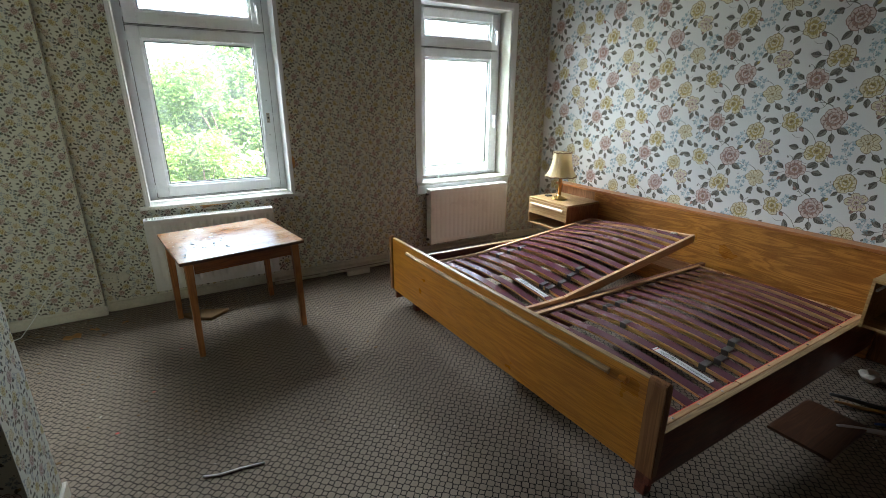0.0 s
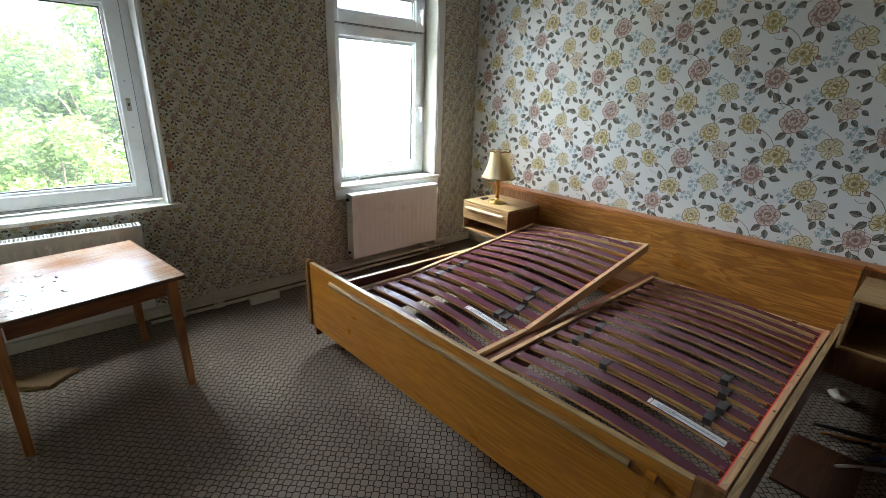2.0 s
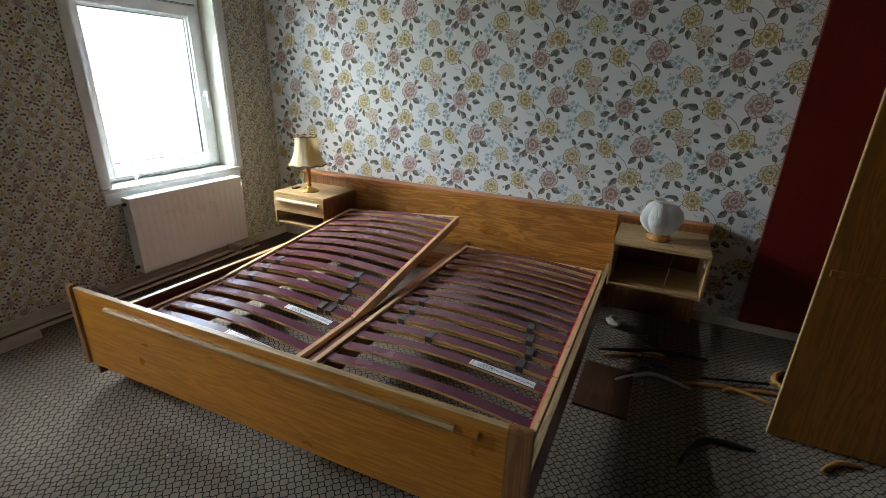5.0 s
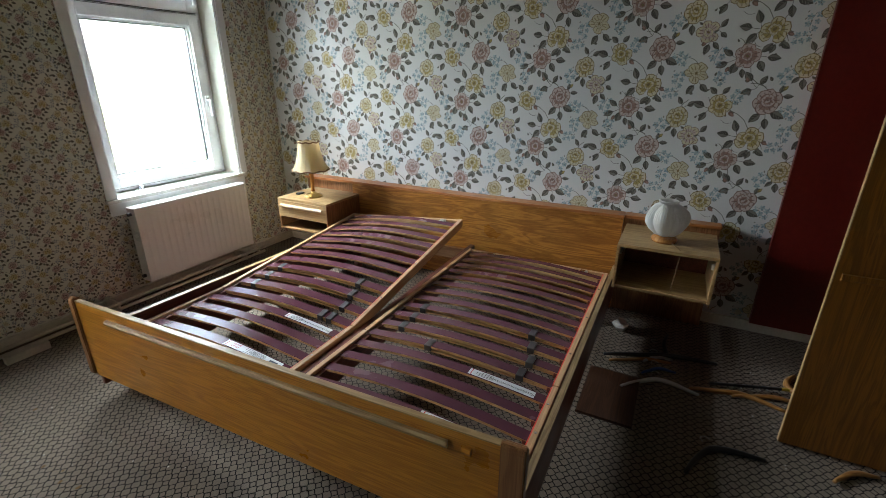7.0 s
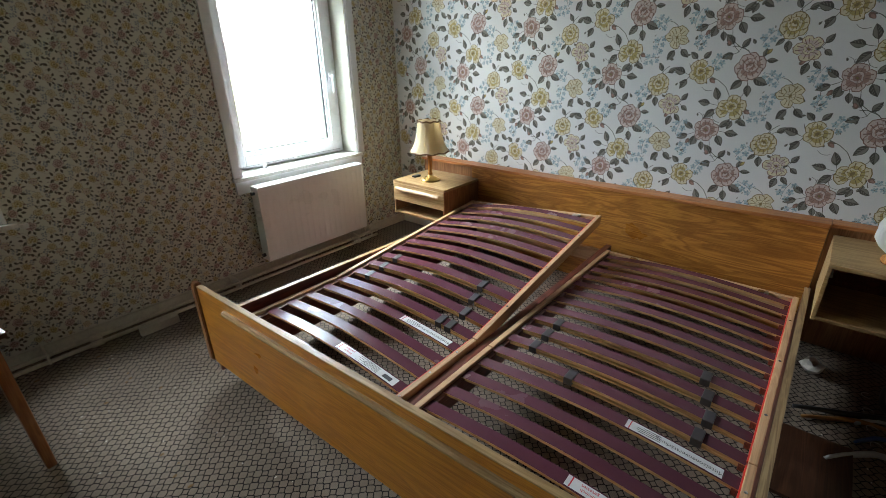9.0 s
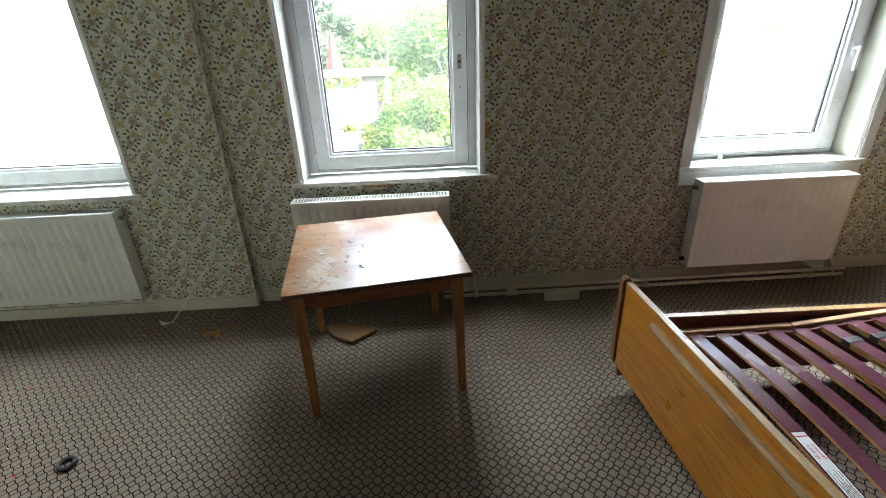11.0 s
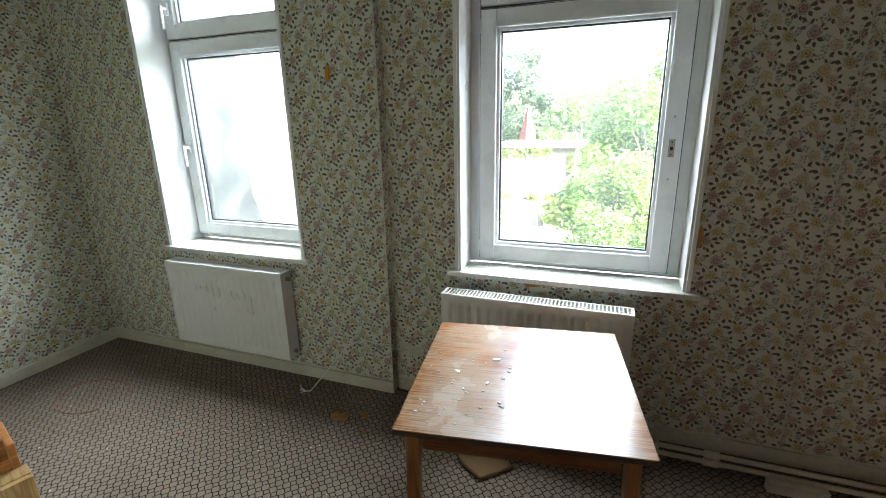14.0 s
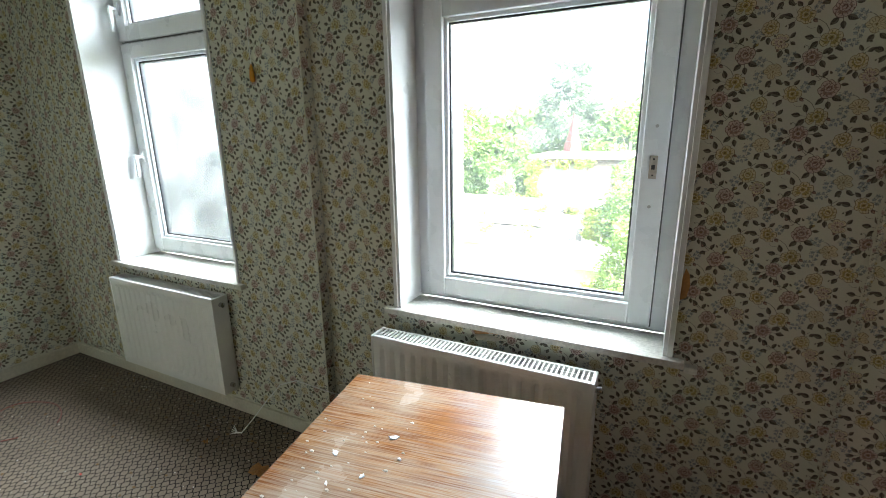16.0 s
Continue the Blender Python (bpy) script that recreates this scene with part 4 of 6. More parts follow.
def motif_rose(out, rng, cx, cy, r, dark, mid, pale):
    """A full rose: broad overlapping petals, a cup of inner petals set off the middle and a dark heart."""
    a0 = rng.random() * 6
    for i, k in enumerate((0, 3, 1, 4, 2, 5)):
        a = a0 + 2 * math.pi * k / 6 + rng.uniform(-0.2, 0.2)
        motif_petal(out, rng, 1 + i, dark, mid, pale, cx, cy, r * rng.uniform(0.50, 0.62), r * 0.46, r * rng.uniform(0.50, 0.66), a)
    hx, hy = cx + 0.05 * r * math.cos(a0), cy + 0.08 * r
    for i, k in enumerate((0, 2, 1, 3)):
        a = a0 + 0.8 + 2 * math.pi * k / 4 + rng.uniform(-0.2, 0.2)
        motif_petal(out, rng, 9 + i, dark, mid, pale, hx, hy, r * 0.25, r * 0.28, r * 0.38, a, 8)
    out.append((15, dark, blob(hx, hy, r * 0.25, r * 0.19, a0, 8)))
    out.append((16, pale, blob(hx - r * 0.02, hy - r * 0.05, r * 0.21, r * 0.12, a0 + 0.4, 7)))
    out.append((17, dark, blob(hx, hy + r * 0.03, r * 0.10, r * 0.05, a0, 6)))


def motif_open(out, rng, cx, cy, r, dark, mid, pale):
    """An opened flower with loose, uneven petals round an ochre eye."""
    a0 = rng.random() * 6
    for i, k in enumerate((0, 2, 4, 1, 3)):
        a = a0 + 2 * math.pi * k / 5 + rng.uniform(-0.28, 0.28)
        motif_petal(out, rng, 1 + i, dark, mid, pale, cx, cy, r * rng.uniform(0.52, 0.70), r * rng.uniform(0.42, 0.52), r * rng.uniform(0.40, 0.60), a, 8)
    for i, k in enumerate((0, 2, 1)):
        a = a0 + 0.6 + 2 * math.pi * k / 3
        motif_petal(out, rng, 9 + i, dark, mid, pale, cx, cy, r * 0.20, r * 0.26, r * 0.34, a, 7)
    out.append((15, dark, blob(cx, cy, r * 0.17, r * 0.12, a0, 7)))
    out.append((16, OC, blob(cx, cy - r * 0.02, r * 0.11, r * 0.07, a0, 6)))


def motif_leaf(out, cx, cy, length, ang, slim=0.27):
    """A pointed leaf: dark, with one lighter half and side veins."""
    ca, sa = math.cos(ang), math.sin(ang)
    nx, ny = -sa, ca

    def at(f, w):
        return (cx + ca * length * f + nx * length * w, cy + sa * length * f + ny * length * w)
    edge = ((0.0, 0.0), (0.14, 0.62), (0.36, 1.0), (0.60, 0.86), (0.82, 0.45), (1.0, 0.0))
    out.append((1, LD, [at(f, slim * w) for f, w in edge] + [at(f, -slim * w) for f, w in edge[-2:0:-1]]))
    out.append((2, LL, [at(0.06 + 0.88 * f, slim * (0.10 + 0.72 * w)) for f, w in edge] + [at(0.5, slim * 0.06)]))
    for f in (0.26, 0.46, 0.66):
        out.append((2, LL, [at(f, -slim * 0.08), at(f + 0.17, -slim * 0.62), at(f + 0.12, -slim * 0.68), at(f - 0.05, -slim * 0.10)]))


def motif_leaves(out, rng, cx, cy, ang, length, n=3, spread=0.75):
    """A sprig of leaves that stand apart on short stalks."""
    for i in range(n):
        a = ang + spread * (i - (n - 1) / 2) * 1.7 + rng.uniform(-0.1, 0.1)
        L_ = 0.95 * length * rng.uniform(0.85, 1.1)
        k = 0.42 if n == 2 or i != n // 2 else 0.75
        motif_stem(out, cx, cy, cx + (k + 0.05) * L_ * math.cos(a), cy + (k + 0.05) * L_ * math.sin(a), 0.002, 0.0012)
        motif_leaf(out, cx + k * L_ * math.cos(a), cy + k * L_ * math.sin(a), L_, a, rng.uniform(0.25, 0.31))


def motif_bud(out, cx, cy, r, ang, dark, mid):
    motif_leaf(out, cx - r * math.cos(ang), cy - r * math.sin(ang), r * 1.6, ang + 0.5, 0.3)
    out.append((3, dark, blob(cx, cy, r, r * 0.62, ang, 7, 0.4)))
    out.append((4, mid, blob(cx + 0.2 * r * math.cos(ang), cy + 0.2 * r * math.sin(ang), r * 0.62, r * 0.36, ang, 6, 0.4)))


def motif_spray(out, rng, cx, cy, r, ang):
    """A loose spray of small blue-grey blossoms along a thin stem."""
    ca, sa = math.cos(ang), math.sin(ang)
    motif_stem(out, cx - ca * r, cy - sa * r, cx + ca * r, cy + sa * r, 0.008, 0.0008)
    for j in range(5):
        f = -0.8 + 0.4 * j
        off = (0.42 if j % 2 else -0.42) * r
        fx, fy = cx + ca * r * f - sa * off, cy + sa * r * f + ca * off
        s = r * rng.uniform(0.34, 0.46)
        a0 = rng.random() * 6
        for i in range(5):
            a = a0 + 2 * math.pi * i / 5
            out.append((1, (BG, BP)[(i + j) % 2], blob(fx + s * 0.55 * math.cos(a), fy + s * 0.55 * math.sin(a), s * 0.46, s * 0.34, a, 5)))
        out.append((2, LD, blob(fx, fy, s * 0.16, s * 0.14, 0, 5)))
    for j in range(6):
        f = rng.uniform(-1.2, 1.2)
        motif_sprig = rng.uniform(-0.9, 0.9)
        out.append((1, (BG, LL)[j % 2], blob(cx + ca * r * f - sa * r * motif_sprig, cy + sa * r * f + ca * r * motif_sprig, r * 0.16, r * 0.07, rng.random() * 6, 5)))


def motif_stem(out, x0, y0, x1, y1, bend=0.02, w=0.0016):
    n = 4
    dx, dy = x1 - x0, y1 - y0
    L = math.hypot(dx, dy)
    nx, ny = -dy / L, dx / L
    pts = [(x0 + dx * i / n + nx * bend * math.sin(math.pi * i / n), y0 + dy * i / n + ny * bend * math.sin(math.pi * i / n)) for i in range(n + 1)]
    for (ax, ay), (bx, by) in zip(pts, pts[1:]):
        out.append((0, LD, [(ax - nx * w, ay - ny * w), (bx - nx * w, by - ny * w), (bx + nx * w, by + ny * w), (ax + nx * w, ay + ny * w)]))


def rose_tile():
    """One repeat: a pink rose at its middle, six other flowers round it, leaves and blue sprays between."""
    rng = random.Random(7)
    t = []
    for q in ((0.0, -0.05, -0.02, -0.17, 0.02), (0.153, 0.194, 0.20, 0.30, 0.02), (-0.233, -0.026, -0.30, 0.02, 0.02), (-0.147, 0.248, -0.10, 0.36, 0.02),
              (0.0, 0.05, -0.10, 0.10, -0.02), (-0.046, -0.209, 0.03, -0.27, 0.02), (0.212, -0.141, 0.15, -0.05, -0.03), (0.235, 0.083, 0.30, 0.11, 0.02),
              (-0.18, -0.05, -0.05, -0.20, 0.03), (-0.02, 0.08, -0.12, 0.20, 0.03)):
        motif_stem(t, *q)
    for sx, sy, sr, sa in ((0.309, -0.045, 0.05, 1.3), (0.062, 0.145, 0.048, 0.9), (0.115, -0.055, 0.042, -0.6), (0.120, -0.175, 0.045, 1.4), (-0.150, 0.030, 0.042, 1.0), (0.085, -0.255, 0.04, 0.2), (-0.26, 0.13, 0.04, 1.2)):
        motif_spray(t, rng, sx, sy, sr, sa)
    # leaves of the pink rose
    motif_leaves(t, rng, 0.0, -0.045, -1.45, 0.078, 3, 0.55)
    motif_leaves(t, rng, -0.065, 0.075, 2.3, 0.066, 3, 0.75)
    # leaves of the others
    motif_leaves(t, rng, 0.14, 0.15, 4.4, 0.058, 2, 0.6)
    motif_leaves(t, rng, -0.285, -0.045, 3.5, 0.072, 2, 0.75)
    motif_bud(t, -0.165, -0.075, 0.02, -0.7, RD, RO)
    motif_leaves(t, rng, 0.285, 0.09, 0.2, 0.055, 2, 0.9)
    motif_leaves(t, rng, 0.255, 0.045, -1.3, 0.062, 2, 0.6)
    motif_leaves(t, rng, -0.105, -0.205, 3.0, 0.078, 3, 0.6)
    motif_bud(t, 0.035, -0.235, 0.018, -0.4, RD, RO)
    motif_leaves(t, rng, -0.10, 0.245, -0.1, 0.074, 3, 0.6)
    motif_leaves(t, rng, -0.195, 0.235, 3.6, 0.066, 3, 0.55)
    motif_leaves(t, rng, -0.165, 0.20, -1.9, 0.06, 2, 0.7)
    motif_bud(t, -0.235, 0.175, 0.017, 4.3, RD, RO)
    motif_leaves(t, rng, 0.225, -0.185, -1.5, 0.07, 2, 0.75)
    motif_bud(t, 0.225, 0.02, 0.015, 0.8, RD, RO)
    for _ in range(30):
        lx, ly = rng.uniform(-0.3, 0.3), rng.uniform(-0.3, 0.3)
        motif_leaf(t, lx, ly, rng.uniform(0.016, 0.030), rng.uniform(0, 6.28), 0.28)
    for _ in range(9):
        lx, ly, la = rng.uniform(-0.3, 0.3), rng.uniform(-0.3, 0.3), rng.uniform(0, 6.28)
        motif_stem(t, lx, ly, lx + 0.06 * math.cos(la), ly + 0.06 * math.sin(la), 0.012, 0.0011)
    motif_leaves(t, rng, 0.05, 0.03, 0.7, 0.055, 2, 0.8)
    motif_leaves(t, rng, 0.175, 0.25, 1.4, 0.062, 2, 0.9)
    motif_leaves(t, rng, -0.245, 0.025, 1.6, 0.056, 2, 0.9)
    motif_leaves(t, rng, -0.02, -0.265, -1.2, 0.058, 2, 0.8)
    motif_bud(t, 0.075, 0.075, 0.016, 0.9, OC, YE)
    motif_bud(t, -0.12, 0.12, 0.016, 2.2, RD, RO)
    motif_rose(t, rng, 0.0, 0.0, 0.071, RD, RO, RP)
    motif_rose(t, rng, 0.153, 0.194, 0.064, OC, YE, CR)
    motif_open(t, rng, -0.233, -0.026, 0.064, OC, YE, CR)
    motif_open(t, rng, 0.235, 0.083, 0.058, RD, RP, CR)
    motif_open(t, rng, -0.046, -0.209, 0.072, OC, YE, CR)
    motif_open(t, rng, -0.147, 0.248, 0.066, RD, RO, RP)
    motif_open(t, rng, 0.212, -0.141, 0.060, OC, CR, CR)
    return t


TILE = rose_tile()

def print_paper(name, parent, origin, u_dir, v_dir, normal, u0, u1, v0, v1, scale, holes=(), shift=(0.0, 0.0), strip=0.0):
    """Lays the repeat of the print on a wall, half a drop from column to column."""
    u_dir, v_dir, normal, origin = Vector(u_dir), Vector(v_dir), Vector(normal), Vector(origin)
    w, h = REP_W * scale, REP_H * scale
    verts, faces, mats = [], [], []
    tile = [(lay, mt, [(a * scale, b * scale) for a, b in pts]) for lay, mt, pts in TILE]
    i0, i1 = int((u0 - shift[0]) / w) - 2, int((u1 - shift[0]) / w) + 2
    for i in range(i0, i1 + 1):
        drop = h / 2 if i % 2 else 0.0
        j0, j1 = int((v0 - shift[1]) / h) - 2, int((v1 - shift[1]) / h) + 2
        for j in range(j0, j1 + 1):
            cx, cy = shift[0] + i * w, shift[1] + j * h + drop
            if cx < u0 - w or cx > u1 + w or cy < v0 - h or cy > v1 + h:
                continue
            for lay, mt, pts in tile:
                q = [(cx + a, cy + b) for a, b in pts]
                if any(a < u0 or a > u1 or b < v0 or b > v1 for a, b in q):
                    continue
                if any(x0 < a < x1 and z0 < b < z1 for a, b in q for x0, x1, z0, z1 in holes):
                    continue
                lift = 0.0004 + 0.00012 * lay
                k = len(verts)
                for a, b in q:
                    verts.append(origin + u_dir * a + v_dir * b + normal * lift)
                faces.append(list(range(k, k + len(q))))
                mats.append(mt)
    me = bpy.data.meshes.new(name)
    me.from_pydata(verts, [], faces)
    for m_ in (INKS_SMALL if scale < 0.6 else INKS):
        me.materials.append(m_)
    me.polygons.foreach_set("material_index", mats)
    ob = new(name, me)
    ob.parent = parent
    return tagged(ob, "", "", "", "stuff")


SMALL = 0.337
print_paper("printed_flowers", wall_east, (X_ROSE, 0, 0), (0, -1, 0), (0, 0, 1), (-1, 0, 0), -Y_WIN + 0.002, 1.28, 0.5, CEIL - 0.002, 1.0, (), (-1.948, 1.462))
print_paper("printed_flowers", wall_east, (X_ROSE, 0, 0), (0, -1, 0), (0, 0, 1), (-1, 0, 0), -0.95, 0.4, 0.078, 0.499, 1.0, (), (-1.948, 1.462))
print_paper("printed_flowers", wall_ne, (0, Y_WIN, 0), (1, 0, 0), (0, 0, 1), (0, -1, 0), X_STEP + 0.002, 1.980, 0.078, CEIL - 0.002, SMALL, ((0.43, 1.51, 0.77, WIN_TOP),), (1.613, 1.748))
print_paper("printed_flowers", wall_ne, (0, Y_WIN, 0), (1, 0, 0), (0, 0, 1), (0, -1, 0), 1.990, X_ROSE - 0.002, 0.078, CEIL - 0.002, SMALL, ((2.77, 3.87, 0.74, WIN_TOP),), (2.13, 1.70))
print_paper("printed_flowers", wall_nw, (0, Y_STEP, 0), (1, 0, 0), (0, 0, 1), (0, -1, 0), X_LEFT + 0.002, X_STEP - 0.001, 0.078, CEIL - 0.002, SMALL, ((-1.58, -0.52, 0.77, WIN_TOP),), (0.0, 0.0))
print_paper("printed_flowers", wall_ne, (X_STEP, 0, 0), (0, 1, 0), (0, 0, 1), (1, 0, 0), Y_STEP + 0.001, Y_WIN - 0.001, 0.078, CEIL - 0.002, SMALL, (), (4.62, 0.04))
print_paper("printed_flowers", wall_west, (X_LEFT, 0, 0), (0, 1, 0), (0, 0, 1), (1, 0, 0), PART_Y1 + 0.01, Y_STEP - 0.002, 0.078, CEIL - 0.002, SMALL, (), (4.6, 0.03))
print_paper("printed_flowers", wall_part, (PART_X, 0, 0), (0, 1, 0), (0, 0, 1), (1, 0, 0), PART_Y0 + 0.002, PART_Y1 - 0.002, 0.078, 1.8, SMALL, (), (2.5, 0.07))
print_paper("printed_flowers", wall_part, (0, PART_Y0, 0), (1, 0, 0), (0, 0, 1), (0, -1, 0), -0.6, PART_X - 0.002, 0.0, 1.8, SMALL * 1.5, (), (0.0, 0.0))
# torn edge strip between two lengths of the paper
rng = random.Random(4)
bm = bmesh.new()
prev = None
for k in range(120):
    z = 0.08 + (CEIL - 0.09) * k / 119
    c = 1.985 + rng.uniform(-0.003, 0.003)
    wd = 0.0055 + rng.uniform(-0.004, 0.006)
    cur = [bm.verts.new((c - wd, Y_WIN - 0.001, z)), bm.verts.new((c + rng.uniform(-0.002, 0.002), Y_WIN - 0.006 - rng.uniform(0, 0.004), z)), bm.verts.new((c + wd, Y_WIN - 0.001, z))]
    if prev:
        for a in (0, 1):
            bm.faces.new((prev[a], prev[a + 1], cur[a + 1], cur[a]))
    prev = cur
seam = part("torn_paper_seam", bm, M_PAPER_SMALL, wall_ne, "ragged pale seam where the paper lifts")
print_paper("printed_flowers", seam, (0, Y_WIN - 0.0105, 0), (1, 0, 0), (0, 0, 1), (0, -1, 0), 1.977, 1.994, 0.08, CEIL - 0.01, 0.09, (), (1.98, 0.1))


# ---------------------------------------------------------------- the garden and houses outside
def leaf_material(name, a, b):
    m = bpy.data.materials.new(name)
    m.use_nodes = True
    n, l = m.node_tree.nodes, m.node_tree.links
    p = n["Principled BSDF"]
    g = n.new("ShaderNodeNewGeometry")
    mx = n.new("ShaderNodeMix")
    mx.data_type = "RGBA"
    mx.inputs["A"].default_value = (*a, 1)
    mx.inputs["B"].default_value = (*b, 1)
    l.new(g.outputs["Random Per Island"], mx.inputs["Factor"])
    l.new(mx.outputs["Result"], p.inputs["Base Color"])
    p.inputs["Roughness"].default_value = 0.6
    t = n.new("ShaderNodeBsdfTranslucent")
    l.new(mx.outputs["Result"], t.inputs["Color"])
    ms = n.new("ShaderNodeMixShader")
    ms.inputs[0].default_value = 0.4
    l.new(p.outputs[0], ms.inputs[1])
    l.new(t.outputs[0], ms.inputs[2])
    l.new(ms.outputs[0], n["Material Output"].inputs["Surface"])
    return m


M_LEAF = leaf_material("fresh_leaves", (0.045, 0.10, 0.022), (0.11, 0.19, 0.035))
M_LEAF_LIGHT = leaf_material("yellow_green_leaves", (0.11, 0.17, 0.03), (0.22, 0.26, 0.045))
M_LEAF_MID = leaf_material("maple_leaves", (0.06, 0.13, 0.028), (0.13, 0.20, 0.04))
M_CONIFER = leaf_material("conifer_needles", (0.05, 0.085, 0.05), (0.09, 0.125, 0.075))
M_BARK = material("grey_bark", (0.13, 0.10, 0.075), 0.9, vary=0.3, scale=12, fine=60, bump=0.5, dist=0.02)
M_GRASS = material("rough_grass", (0.075, 0.12, 0.035), 0.9, vary=0.4, scale=0.6, fine=9, bump=0.5, dist=0.05)
M_RENDER = material("white_house_render", (0.36, 0.345, 0.33), 0.9, vary=0.06, scale=1, fine=20, bump=0.2)
M_ROOFFELT = material("mossy_roof_felt", (0.10, 0.095, 0.085), 0.9, vary=0.35, scale=2.5, fine=20, bump=0.4, dist=0.02)
M_STONE = material("pale_stone_block", (0.40, 0.40, 0.40), 0.85, vary=0.14, scale=3, fine=35, bump=0.5, dist=0.01)
M_MORTAR = material("stone_mortar", (0.26, 0.255, 0.25), 0.95, vary=0.15)
M_DARKPANE = material("dark_house_pane", (0.05, 0.06, 0.065), 0.1, vary=0.2)
M_CURTAIN = material("pale_curtain_behind_glass", (0.42, 0.43, 0.44), 0.2, vary=0.15, scale=3, fine=30)
M_TILE_RED = material("dark_red_roof", (0.07, 0.016, 0.012), 0.6, vary=0.2)


def brick_material():
    m = bpy.data.materials.new("pale_brick_wall")
    m.use_nodes = True
    n, l = m.node_tree.nodes, m.node_tree.links
    p = n["Principled BSDF"]
    co = n.new("ShaderNodeTexCoord")
    mp = n.new("ShaderNodeMapping")
    mp.inputs["Rotation"].default_value = (radians(90), 0, 0)
    l.new(co.outputs["Object"], mp.inputs["Vector"])
    b = n.new("ShaderNodeTexBrick")
    b.inputs["Scale"].default_value = 1.0
    b.inputs["Brick Width"].default_value = 0.36
    b.inputs["Row Height"].default_value = 0.12
    b.inputs["Mortar Size"].default_value = 0.012
    b.inputs["Color1"].default_value = (0.19, 0.155, 0.14, 1)
    b.inputs["Color2"].default_value = (0.155, 0.125, 0.11, 1)
    b.inputs["Mortar"].default_value = (0.25, 0.225, 0.21, 1)
    l.new(mp.outputs["Vector"], b.inputs["Vector"])
    l.new(b.outputs["Color"], p.inputs["Base Color"])
    p.inputs["Roughness"].default_value = 0.9
    return m


M_BRICK = brick_material()
GROUND_Z = -3.4


def leaf_mesh(name, blobs, count, size, mat, parent, seed, flat=0.6):
    """Many small leaf blades scattered in overlapping lumps, denser towards the outside."""
    g = np.random.default_rng(seed)
    w = np.array([b[3] ** 2 for b in blobs])
    pick = g.choice(len(blobs), count, p=w / w.sum())
    c = np.array([b[:3] for b in blobs])[pick]
    r = np.array([b[3] for b in blobs])[pick]
    d = g.normal(size=(count, 3))
    d /= np.linalg.norm(d, axis=1)[:, None]
    rad = r * g.uniform(0.25, 1.0, count) ** 0.4 * (1 + 0.18 * g.normal(size=count))
    p = c + d * rad[:, None] * np.array([1, 1, 0.85])
    t1 = g.normal(size=(count, 3))
    t1[:, 2] *= flat
    t1 /= np.linalg.norm(t1, axis=1)[:, None]
    t2 = np.cross(t1, g.normal(size=(count, 3)))
    t2 /= np.linalg.norm(t2, axis=1)[:, None]
    s = size * g.uniform(0.6, 1.4, count)[:, None]
    v = np.stack([p - t1 * s, p + t2 * s * 0.45, p + t1 * s, p - t2 * s * 0.45], 1).reshape(-1, 3)
    me = bpy.data.meshes.new(name)
    me.from_pydata(v.tolist(), [], np.arange(4 * count).reshape(-1, 4).tolist())
    me.materials.append(mat)
    ob = new(name, me)
    ob.parent = parent
    return ob


def tree(x, y, height, width, n_blobs, leaves, size, mat, seed, label, low=0.25):
    g = random.Random(seed)
    t = thing("tree", pose(x, y, GROUND_Z), label, "tree", "garden trees")
    blobs = []
    for i in range(n_blobs):
        f = g.random()
        z = height * (low + (0.95 - low) * f)
        spread = width * math.sin(math.pi * min(0.95, 0.25 + 0.65 * f)) * 0.62
        a = g.uniform(0, 2 * math.pi)
        blobs.append((spread * math.cos(a), spread * math.sin(a), z, width * g.uniform(0.2, 0.36)))
    bm = bmesh.new()
    tube(bm, [(0, 0, 0), (0.08, 0.05, height * 0.25), (-0.05, 0.1, height * 0.5), (0.03, 0, height * 0.85)], lambda f: 0.035 * height * (1 - 0.8 * f) * 0.6, 8)
    for b in blobs[::2]:
        z0 = b[2] * 0.55
        tube(bm, [(0, 0, z0), (b[0] * 0.5, b[1] * 0.5, b[2] * 0.8), (b[0], b[1], b[2])], lambda f: 0.012 * height * (1 - 0.8 * f) * 0.5, 5)
    part("trunk", bm, M_BARK, t, "forked grey trunk with limbs")
    leaf_mesh("crown", blobs, leaves, size, mat, t, seed)
    return t


bm = bmesh.new()
box(bm, -400, 400, 5.03, 600, GROUND_Z - 0.3, GROUND_Z)
tagged(structure("ground", bm, M_GRASS, "rough green garden ground"), "", "ground")

tree(2.4, 19.5, 6.6, 3.4, 22, 26000, 0.095, M_LEAF, 1, "broad green deciduous tree behind the garden wall", 0.12)
tree(4.6, 22.0, 7.4, 4.0, 20, 18000, 0.115, M_LEAF, 2, "tall green deciduous tree in dense leaf", 0.15)
tree(1.35, 15.5, 4.0, 1.7, 22, 14000, 0.062, M_LEAF_MID, 3, "young maple-like tree with fresh green leaves", 0.15)
tree(-7.6, 29.5, 4.6, 2.6, 16, 8000, 0.14, M_LEAF, 4, "dense green bush-like tree beside the brick house", 0.08)
tree(-11.5, 31.0, 5.2, 3.0, 16, 8000, 0.16, M_LEAF, 5, "rounded green tree beside the sheds", 0.08)
tree(1.5, 27.0, 4.4, 2.2, 14, 6000, 0.13, M_LEAF_LIGHT, 6, "light green tree behind the brick house", 0.1)
tree(-1.0, 36.0, 6.0, 3.6, 16, 7000, 0.2, M_LEAF, 8, "green tree behind the brick house", 0.1)

# the far conifer
cf = thing("conifer", pose(-9.3, 60, GROUND_Z), "tall dark conifer on the hill", "tree", "garden trees")
bm = bmesh.new()
